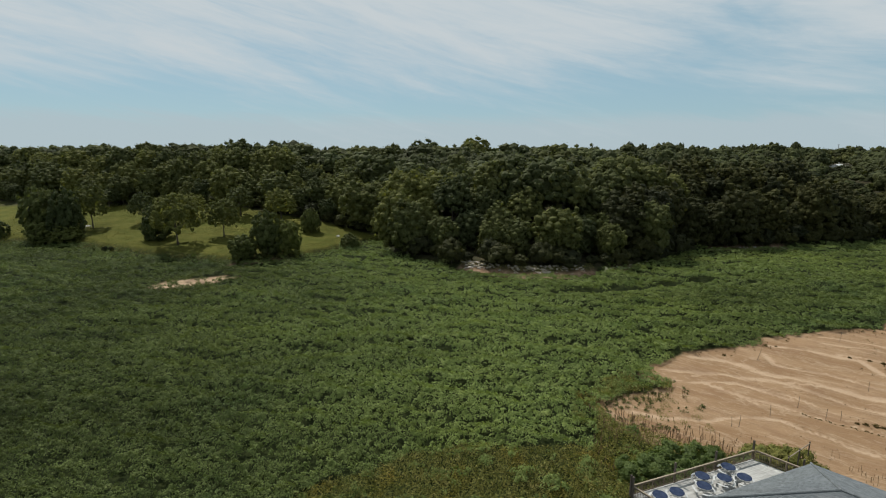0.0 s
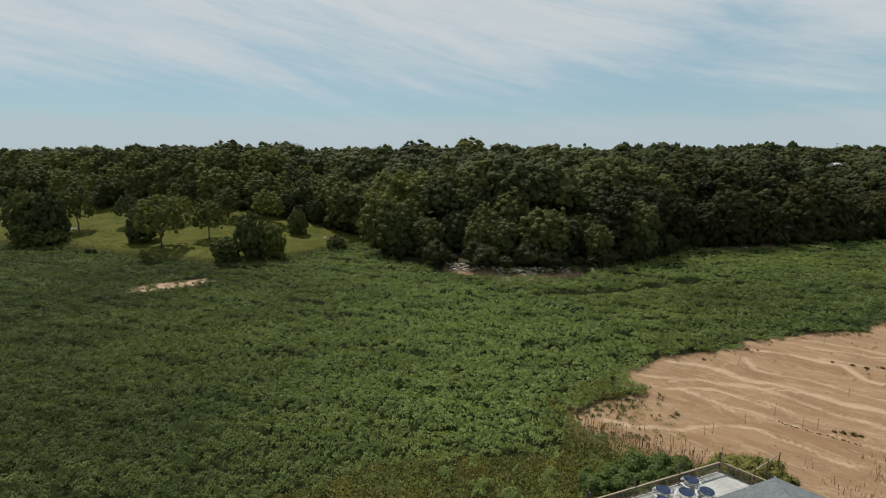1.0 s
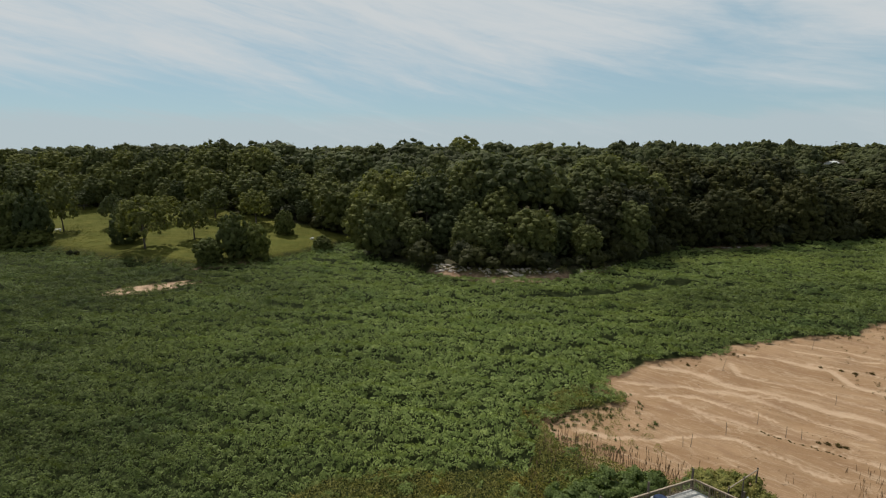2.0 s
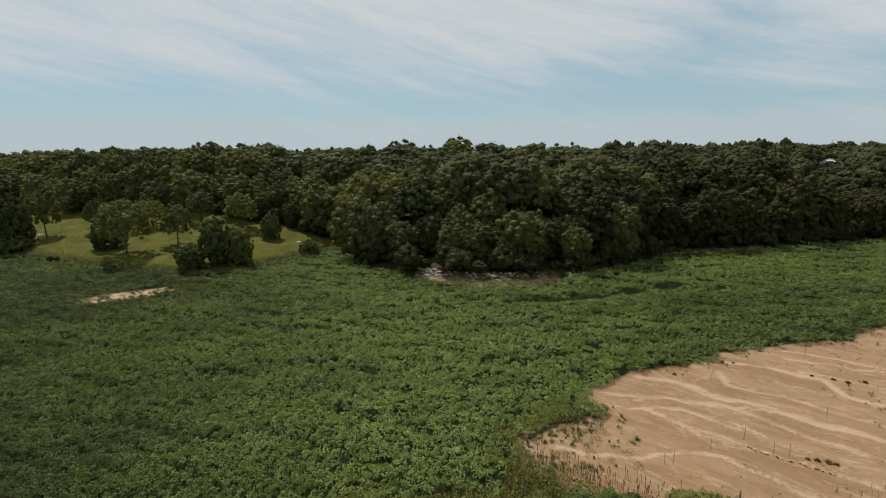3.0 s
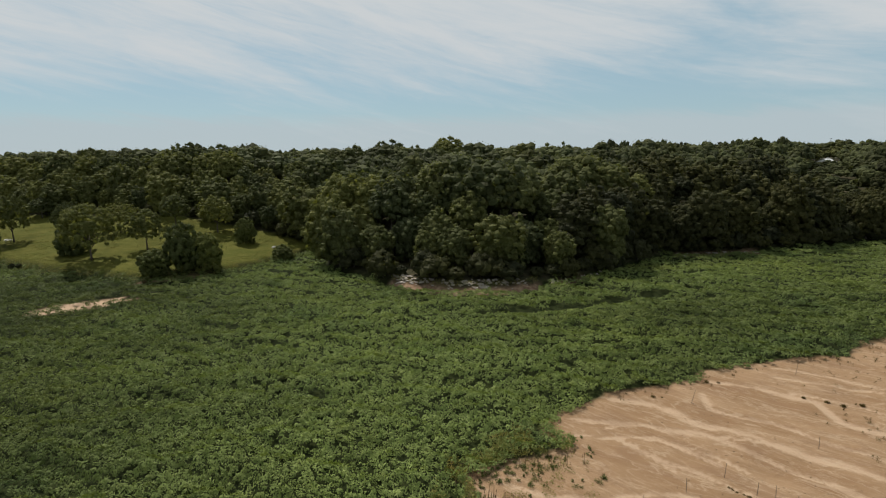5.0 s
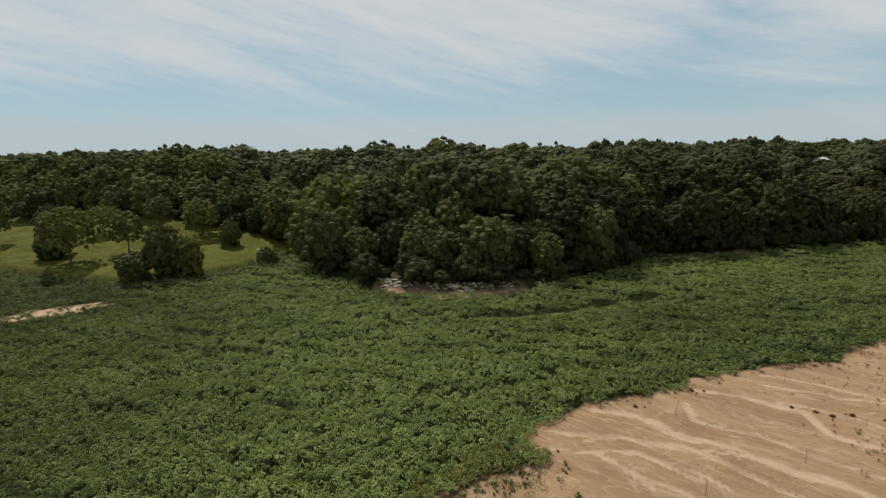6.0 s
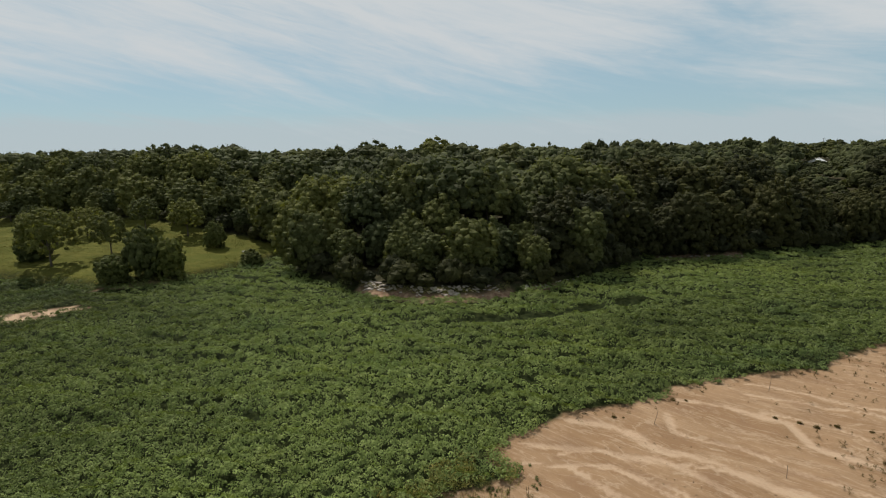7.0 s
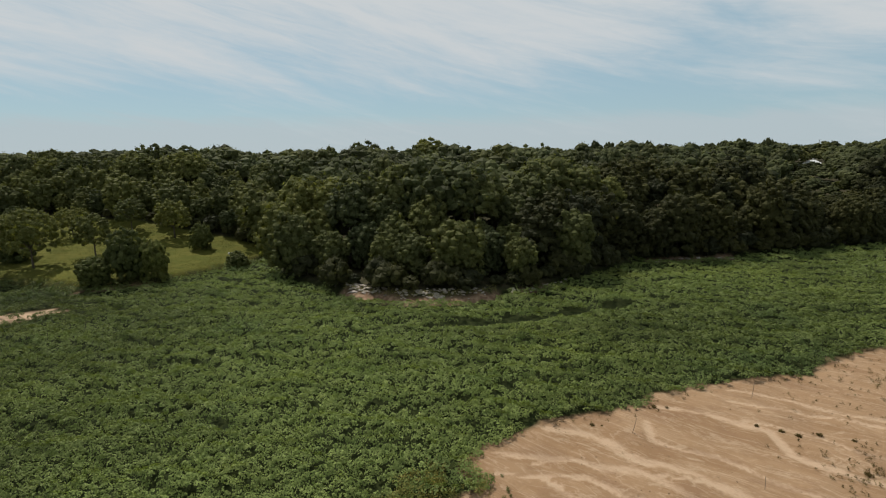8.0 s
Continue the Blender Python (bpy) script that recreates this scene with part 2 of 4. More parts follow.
STAKE_WOOD = plain("stake_wood", (0.10, 0.075, 0.055), (0.22, 0.17, 0.13), 8, 0.9, 0.2)
ROCK = plain("limestone", (0.24, 0.200, 0.170), (0.44, 0.39, 0.345), 4, 0.9, 0.2, None, 0.6, 0.05)
SHUTTER = plain("grey_metal", (0.35, 0.35, 0.35), (0.45, 0.45, 0.45), 4, 0.5, 0.4)
PALE_ROOF = plain("pale_metal_roof", (0.55, 0.55, 0.54), (0.70, 0.70, 0.69), 2, 0.5, 0.4)
GLASS = Mat("window_glass", 0.08, 0.5).colour((0.03, 0.035, 0.04)).m


def ground_material():
    """One sheet: mud under the marsh, pale sand, mown lawn, forest litter and shore banks, by painted shares."""
    m = Mat("ground_mix", 0.95, 0.06)
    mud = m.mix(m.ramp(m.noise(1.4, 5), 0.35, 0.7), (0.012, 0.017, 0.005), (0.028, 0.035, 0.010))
    grain = m.noise(30, 4, 0.7)
    wide = m.noise(0.22, 4, 0.6, (0.5, 1.5, 1), 0.6, 42)
    sand = m.mix(m.ramp(wide, 0.35, 0.68), (0.204, 0.124, 0.067), (0.258, 0.166, 0.095))
    streak = m.noise(0.9, 6, 0.65, (0.40, 1.3, 1), 1.2, 42)
    sand = m.mix(m.ramp(streak, 0.52, 0.70, 0.0, 0.35), sand, (0.280, 0.192, 0.120))
    sand = m.mix(m.ramp(m.math("ADD", m.attr("rill"), m.math("MULTIPLY", m.math("SUBTRACT", m.noise(2.2, 6, 0.7, (0.6, 1.3, 1), 0.6, 42), 0.5), 1.1)), 0.16, 0.76, 0.0, 0.95), sand, (0.370, 0.263, 0.173))
    sand = m.mix(m.ramp(m.noise(0.35, 5, 0.6, (0.5, 1.3, 1), 1.2, 42), 0.50, 0.66, 0.0, 0.5), sand, (0.185, 0.112, 0.066))
    sand = m.mix(m.ramp(m.noise(2.4, 6, 0.7, (0.5, 1.4, 1), 1.0, 42), 0.56, 0.76, 0.0, 0.3), sand, (0.37, 0.27, 0.18))
    for size, width, share in ((0.32, 0.02, 0.5), (0.8, 0.03, 0.3)):
        vein = m.math("ABSOLUTE", m.math("SUBTRACT", m.noise(size, 5, 0.55, (0.32, 1.1, 1), 1.6, 40), 0.5))
        sand = m.mix(m.ramp(vein, 0.0, width, share, 0.0), sand, (0.37, 0.275, 0.185))
    sand = m.mix(m.ramp(m.noise(3.5, 5, 0.75), 0.55, 0.8, 0.0, 0.45), sand, (0.165, 0.102, 0.060))
    sand = m.mix(m.ramp(m.noise(9, 4, 0.75, (0.6, 1.5, 1), 0.4, 42), 0.56, 0.74, 0.0, 0.4), sand, (0.150, 0.092, 0.052))
    sand = m.mix(m.ramp(grain, 0.35, 0.75, 0.0, 0.25), sand, (0.18, 0.112, 0.066))
    lawn = m.mix(m.ramp(m.noise(0.35, 4), 0.35, 0.7), (0.064, 0.069, 0.012), (0.093, 0.088, 0.018))
    lawn = m.mix(m.ramp(m.noise(2.2, 5, 0.7), 0.45, 0.75, 0.0, 0.7), lawn, (0.055, 0.066, 0.010))
    lawn = m.mix(m.ramp(m.noise(0.5, 3, 0.5, (0.2, 3, 1), 0.3, 12), 0.5, 0.7, 0.0, 0.35), lawn, (0.128, 0.112, 0.028))
    litter = m.mix(m.ramp(m.noise(1.1, 5), 0.35, 0.7), (0.030, 0.030, 0.016), (0.065, 0.055, 0.030))
    bank = m.mix(m.ramp(m.noise(1.3, 5, 0.7), 0.4, 0.65), (0.15, 0.090, 0.058), (0.30, 0.205, 0.135))
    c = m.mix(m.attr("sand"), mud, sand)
    c = m.mix(m.attr("lawn"), c, lawn)
    c = m.mix(m.attr("wood"), c, litter)
    c = m.mix(m.attr("bank"), c, bank)
    m.colour(c)
    m.bump(m.math("ADD", m.math("MULTIPLY", grain, 0.3), m.math("ADD", m.noise(4, 6, 0.7), m.math("MULTIPLY", streak, 1.6))), 0.9, 0.12)
    return m.m


GROUND = ground_material()

# ---------------------------------------------------------------- lie of the land
SHORE_X = np.array([-400, -140, -94, -79, -53, -37.5, -27, -22, -17, -12.5, -9, 3, 11, 22, 34, 53, 70, 97, 140, 400.0])
SHORE_Y = np.array([180, 122, 106, 104, 91.2, 86.3, 90.3, 96.6, 106, 108, 92.6, 82.6, 78, 77.8, 84.8, 99.8, 101.5, 108.5, 116, 170.0])
LAWN_X = np.array([-400, -140, -100, -85, -60, -45, -30, -20, -13, -11])
LAWN_Y = np.array([181, 150, 140, 137, 131, 125, 119, 115, 109, 100.0])
SAND = np.array([(12.8, 33.7), (12.6, 36.5), (15.2, 38.3), (19.3, 38.9), (19.9, 40.0), (18.6, 42.0), (20.7, 44.2), (24.8, 47),
                 (29.8, 48.1), (33.3, 49.1), (34.6, 50.9), (41.1, 52.5), (50, 53.8), (53.8, 56.8), (61.2, 59.2), (80, 62), (115, 66),
                 (115, 15), (25, 15), (21.8, 27), (19.4, 29.4), (17.4, 30.3), (15.0, 32.0)])
PATCH = np.array([(-43.5, 70.3), (-42.8, 74.6), (-35, 78.4), (-32.4, 77.2), (-33, 75.6), (-37.5, 71.8)])


def shore(x):
    return np.interp(x, SHORE_X, SHORE_Y)


def lawn_back(x):
    return np.interp(x, LAWN_X, LAWN_Y)


def inside(poly, x, y):
    """Distance to the edge of a polygon, positive inside."""
    x, y = np.asarray(x, float), np.asarray(y, float)
    best, odd = np.full(x.shape, 1e9), np.zeros(x.shape, bool)
    for (ax, ay), (bx, by) in zip(poly, np.roll(poly, -1, axis=0)):
        dx, dy = bx - ax, by - ay
        t = np.clip(((x - ax) * dx + (y - ay) * dy) / (dx * dx + dy * dy), 0, 1)
        best = np.minimum(best, np.hypot(x - ax - t * dx, y - ay - t * dy))
        if dy:
            odd ^= ((ay > y) != (by > y)) & (x < (y - ay) / dy * dx + ax)
    return np.where(odd, best, -best)


def line_gap(points, x, y):
    best = np.full(np.shape(x), 1e9)
    for (ax, ay), (bx, by) in zip(points, points[1:]):
        dx, dy = bx - ax, by - ay
        t = np.clip(((x - ax) * dx + (y - ay) * dy) / (dx * dx + dy * dy), 0, 1)
        best = np.minimum(best, np.hypot(x - ax - t * dx, y - ay - t * dy))
    return best


RILLS = [  # middle line, half width
    ([(24.5, 46.4), (26.8, 45.8), (28.7, 44.1), (29.6, 42.4), (31.6, 41.6), (33.3, 39.7), (35.0, 38.3), (39, 34.5)], 0.42),
    ([(20.5, 43.5), (22.5, 43.1), (25.5, 42.6), (27.1, 41.5), (29.7, 41.1), (30.8, 39.4), (32.0, 37.8), (35, 34.5)], 0.36),
    ([(32.1, 46.8), (31.6, 44.5), (33.1, 43.3), (35.2, 42.6), (36.2, 41.4), (37.1, 39.6), (41, 36)], 0.30),
    ([(34, 49), (37.2, 47.9), (38.7, 46.6), (40.4, 45.1), (40.1, 42.5), (41.3, 40.9), (46, 37)], 0.34),
    ([(40, 49.4), (42.5, 48.5), (44.2, 47.6), (47.0, 46.5), (54, 42)], 0.26),
    ([(41, 51.6), (43.4, 50.8), (45.2, 49.5), (46.5, 48.1), (47.6, 47.2), (56, 44)], 0.34),
    ([(20.2, 41.3), (21.9, 41.1), (24.4, 40.9), (25.9, 40.6), (26.8, 39.6), (28.5, 37.5)], 0.20),
    ([(22.9, 41.1), (24.1, 39.3), (25.4, 38.0), (27.4, 36.1), (29.0, 34.7), (33, 31)], 0.18),
    ([(15, 36), (17.3, 34.8), (19.7, 34.5), (21.7, 34.9), (24.0, 34.9), (25.6, 34.6), (26.0, 33.6), (29, 30)], 0.26),
    ([(39.5, 46.7), (41.7, 45.6), (43.6, 44.4), (44.5, 42.6), (47, 40.5)], 0.24),
    ([(25.6, 40.8), (27.0, 39.7), (28.3, 38.8), (30, 36.8)], 0.16),
    ([(22.9, 41.2), (23.9, 40.1), (24.5, 38.8), (25.5, 37.0)], 0.14),
    ([(22.8, 42.3), (25.2, 42.6), (27.1, 41.5), (29.4, 41.2), (31.8, 40.3), (33.9, 39.1)], 0.20),
]


def rill_share(x, y):
    wx = x + 0.5 * (fbm(x, y, 2.2, 1) - 0.5)
    wy = y + 0.7 * (fbm(x, y, 1.9, 4) - 0.5)
    best = np.zeros(np.shape(x))
    for points, half in RILLS:
        wide = half * (0.55 + 0.9 * vnoise(x, y, 3.0, 2))
        best = np.maximum(best, 1 - sstep(wide * 0.15, wide * 1.75, line_gap(points, wx, wy)))
    return best * (0.50 + 0.55 * fbm(x, y, 0.8, 3))


def land(x, y):
    """Height of the ground."""
    x, y = np.asarray(x, float), np.asarray(y, float)
    d = y - shore(x)
    z = 1.2 * sstep(-0.8, 2.4, d) + 8.0 * sstep(0, 88, d) - 1.0 * sstep(110, 220, d)
    z = z + 0.045 * np.clip(d, 0, 40) * sstep(-35, -55, x)
    z = z + 2.6 * (fbm(x, y, 55, 2) - 0.5) * sstep(20, 90, d)
    z = z - 1.6 * sstep(-10, -110, x) * sstep(50, 120, d)
    z = z + 0.10 * (fbm(x, y, 7, 1) - 0.5)
    s = inside(SAND, x, y)
    z = z + sstep(0, 3, s) * (0.34 * (fbm(x * 0.8 + y * 0.6, (y * 0.8 - x * 0.6) * 2.2, 7.0, 3) - 0.5) + 0.03 * (fbm(x, y, 0.7, 5) - 0.5))
    near = np.hypot((x - 15.5) / 1.4, y - 17)
    return z + 0.9 * sstep(12, 4, near)


def axis(pieces):
    lines = [np.arange(a, b, s) for a, b, s in pieces]
    return np.unique(np.concatenate(lines + [np.array([pieces[-1][1]])]).round(3))


gx = axis([(-4200, -700, 350), (-700, -240, 46), (-240, -110, 6), (-110, 10, 1.1), (10, 56, 0.32), (56, 125, 1.1), (125, 280, 6), (280, 700, 42), (700, 4200, 350)])
gy = axis([(-1500, -200, 130), (-200, 10, 14), (10, 24, 1.0), (24, 57, 0.32), (57, 142, 1.0), (142, 300, 5), (300, 700, 40), (700, 4800, 410)])
GX, GY = np.meshgrid(gx, gy, indexing="ij")
GZ = land(GX, GY)
rill = rill_share(GX, GY)
sand_gap = inside(SAND, GX, GY)
sand_share = sstep(-0.75, -0.25, sand_gap + 1.3 * (fbm(GX, GY, 1.8, 2) - 0.5))
patch_share = sstep(-0.4, 0.5, inside(PATCH, GX, GY) + 1.4 * (fbm(GX, GY, 1.5, 4) - 0.5))
GZ = GZ - 0.09 * rill * sand_share
shore_gap = GY - shore(GX)
lawn_share = sstep(0.8, 1.8, shore_gap) * sstep(-1.0, 1.0, lawn_back(GX) - GY) * (GX < -10.5)
wood_share = sstep(0.6, 1.6, shore_gap) * (1 - lawn_share)
stony = np.maximum(sstep(2, 4, GX) * sstep(26, 24, GX), np.maximum(0.7 * sstep(28, 29, GX) * sstep(36, 34, GX), 0.8 * sstep(53, 55, GX) * sstep(73, 70, GX)))
ragged = shore_gap + 1.6 * (fbm(GX, GY, 2.4, 3) - 0.5)
bank_share = stony * sstep(-1.1, -0.6, ragged) * sstep(1.2, 0.5, ragged) * sstep(0.30, 0.46, fbm(GX, GY, 3.2, 1))
bank_share = np.maximum(bank_share, 0.8 * sstep(-39, -37, GX) * sstep(-27, -29, GX) * sstep(-0.9, -0.4, shore_gap) * sstep(0.5, 0.0, shore_gap))
nx, ny = GX.shape
idx = np.arange(nx * ny).reshape(nx, ny)
quads = np.stack([idx[:-1, :-1], idx[1:, :-1], idx[1:, 1:], idx[:-1, 1:]], axis=-1).reshape(-1, 4)
gm = mesh_of("ground", np.stack([GX, GY, GZ], axis=-1).reshape(-1, 3), quads, GROUND, True)
for name, share in (("sand", np.maximum(sand_share, patch_share)), ("rill", np.maximum(rill, 0.9 * patch_share)), ("lawn", lawn_share), ("wood", wood_share), ("bank", bank_share)):
    gm.attributes.new(name, "FLOAT", "POINT").data.foreach_set("value", np.ascontiguousarray(share.reshape(-1), dtype=np.float32))
tagged(new("ground", gm), "dry lake bed of sand and weeds rising to a mown bank", "ground", kind="structure")

# the deck and house, on axes of their own: u along the deck's far side, v towards the house
DECK_Z = 2.2
DECK_C = Vector((18.35, 26.4, 0))
DECK_U = Vector((-8.25, -3.15, 0)).normalized()
DECK_V = Vector((DECK_U.y, -DECK_U.x, 0))
if DECK_V.y > 0:
    DECK_V = -DECK_V
HOUSE = Matrix(((DECK_U.x, DECK_V.x, 0, DECK_C.x), (DECK_U.y, DECK_V.y, 0, DECK_C.y), (0, 0, 1, 0), (0, 0, 0, 1)))
HOUSE_AREA = np.array([(18.6, 26.7), (9.7, 23.4), (9.5, 2), (26, 2), (24, 20)])

# ---------------------------------------------------------------- marsh plants
def scatter(count, x0, x1, y0, y1, gen):
    return gen.uniform(x0, x1, count), gen.uniform(y0, y1, count)


def in_sight(x, y, extra=4.0):
    return (x > -0.93 * y - 2 - extra) & (x < 17.5 + 0.93 * (y - 11) + extra)


DRY = np.array([(10.5, 27.0), (10.2, 31.0), (12.4, 35.2), (15.5, 33.2), (17.0, 31.2), (18.6, 29.8), (18.6, 28.6), (14.5, 27.6)])
CLEARING = [(100, 124), (202, 260)]     # lower trees in front of a far house


def dry_front(x, y):
    """The dry weeds near the house's shore."""
    near = y < np.interp(x, [-20, -8.3, -2.8, 2.8, 8.7, 12, 13.5], [17, 25.2, 29.0, 30.2, 31.0, 31.0, 18]) + 3.0 * (fbm(x, y, 3, 2) - 0.5)
    return near | (inside(DRY, x, y) + 1.5 * (fbm(x, y, 1.3, 3) - 0.5) > 0)


DITCH = [(16.0, 68.2), (18.5, 68.4), (21.6, 68.6), (25.1, 69.4), (29.2, 70.1), (33.9, 72.0), (38.7, 74.0), (41, 75)]


def ditch_gap(x, y):
    """Distance from the narrow ditch through the weeds."""
    return line_gap(DITCH, x, y + 0.7 * (vnoise(x, y, 3, 1) - 0.5))


def in_marsh(x, y, gen):
    keep = (inside(SAND, x, y) + 1.6 * (fbm(x, y, 1.6, 2) - 0.5) + 0.9 * (vnoise(x, y, 0.5, 3) - 0.5) < -0.15) & ((inside(PATCH, x, y) + 1.8 * (fbm(x, y, 1.5, 4) - 0.5) < -0.1) | (vnoise(x, y, 0.8, 3) > 0.62))
    keep &= (y < shore(x) + 0.7 - 1.6 * (vnoise(x, y, 1.4, 5) > 0.45)) & (inside(HOUSE_AREA, x, y) < -0.3)
    keep &= ~((x > 2.5) & (x < 25.5) & (y > shore(x) - 0.5 - 1.2 * vnoise(x, y, 2, 3)))
    keep &= ~((x > 54) & (x < 72) & (y > shore(x) - 0.4 - 1.0 * vnoise(x, y, 2, 3)))
    keep &= ditch_gap(x, y) > 0.40
    keep &= ~(dry_front(x, y) & (vnoise(x, y, 0.9, 1) > 0.36))
    return keep


def marsh_swell(x, y):
    """Long low swells of the weeds, lying across the lake bed."""
    u, v = 0.94 * x - 0.34 * y, 0.34 * x + 0.94 * y
    return 0.04 + 0.56 * sstep(0.26, 0.74, fbm(u * 0.50, v * 1.25, 1.7, 3)) + 0.20 * fbm(u * 0.6, v * 1.3, 0.9, 1)


# every plant is a small dome of leaves; plants crowd together with dark gaps between
tx, ty = [], []
gen = np.random.default_rng(11)
for y0 in range(17, 118, 3):
    x0, x1 = -0.93 * (y0 + 3) - 5, 18 + 0.93 * (y0 - 8) + 4
    x, y = scatter(int((x1 - x0) * 3 * max(16.0 - 0.17 * (y0 - 17), 4.2)), x0, x1, y0, y0 + 3, gen)
    keep = in_marsh(x, y, gen) & (gen.random(len(x)) < 0.74 + 0.3 * sstep(0.2, 0.5, fbm(x, y, 2.0, 4)))
    tx.append(x[keep])
    ty.append(y[keep])
tx, ty = np.concatenate(tx), np.concatenate(ty)
far = np.clip((ty - 20) / 80, 0, 1)
tr = gen.uniform(0.10, 0.28, len(tx)) * (1 + 1.1 * far)
th = (0.12 + 0.24 * gen.random(len(tx)) ** 1.5) * (1 + 0.5 * far)
under = marsh_swell(tx, ty)
across = ty - np.interp(tx, [p[0] for p in DITCH], [p[1] for p in DITCH])
rise = np.where(across < 0, 0.12 + 0.88 * sstep(0.5, 2.0, ditch_gap(tx, ty)), 1 + 0.35 * sstep(2.5, 0.5, ditch_gap(tx, ty)))
rise = rise * (0.72 + 0.28 * sstep(0.0, 2.0, -inside(SAND, tx, ty)))
th, under = th * rise, under * rise
# brightness painted into the leaf tone: lighter middle, darker left and right
lit_middle = np.exp(-((tx - 9) / 20) ** 2 - ((ty - 46) / 17) ** 2)
# the spot around (-12, 88) is a patch of paler weeds
tone = np.clip(gen.normal(1.06, 0.13, len(tx)), 0.6, 1.5) * (0.92 + 0.36 * lit_middle + 0.24 * np.exp(-((tx + 12) / 12) ** 2 - ((ty - 88) / 10) ** 2) + 0.50 * (fbm(tx * 0.7, ty * 1.3, 8, 2) - 0.5) - 0.32 * sstep(4, -40, tx) - 0.11 * sstep(6, -8, tx) * sstep(55, 35, ty) - 0.22 * sstep(20, 50, tx) * sstep(80, 64, ty))
per = np.round(18 - 6 * far).astype(int)
who = np.repeat(np.arange(len(tx)), per)
k = len(who)
rho, ang = np.sqrt(gen.random(k)), gen.uniform(0, math.tau, k)
ox, oy = np.cos(ang) * rho, np.sin(ang) * rho
px, py = tx[who] + ox * tr[who], ty[who] + oy * tr[who]
pz = land(px, py) + under[who] + th[who] * (1 - 0.75 * rho ** 2) - np.abs(gen.normal(size=k)) * 0.06 + 0.04
steep = (th / tr)[who] * 1.1
slope_x = (marsh_swell(px + 0.2, py) - marsh_swell(px - 0.2, py)) / 0.4
slope_y = (marsh_swell(px, py + 0.2) - marsh_swell(px, py - 0.2)) / 0.4
facing = unit(np.stack([ox * steep - 1.7 * slope_x, oy * steep - 1.7 * slope_y, np.ones(k)], axis=1) + 0.24 * gen.normal(size=(k, 3)))
size = (0.094 + 0.112 * far[who]) * gen.uniform(0.7, 1.4, k)
v, f = leaf_arrays(np.stack([px, py, pz], axis=1), facing, size, gen)
marsh = mesh_of("marsh_plants", v, f, MARSH_LEAF)
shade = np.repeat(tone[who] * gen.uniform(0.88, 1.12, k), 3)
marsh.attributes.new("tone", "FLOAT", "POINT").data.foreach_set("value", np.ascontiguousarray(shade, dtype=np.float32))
tagged(new("marsh_plants", marsh), "dense low green broadleaf weeds covering the dry lake bed", "weeds", kind="stuff")

# ---------------------------------------------------------------- trees
def ball(level):
    bm = bmesh.new()
    bmesh.ops.create_icosphere(bm, subdivisions=level, radius=1.0)
    v = unit(np.array([p.co[:] for p in bm.verts]))
    f = np.array([[p.index for p in fc.verts] for fc in bm.faces])
    bm.free()
    return v, f


SHELLS = [ball(1), ball(2)]


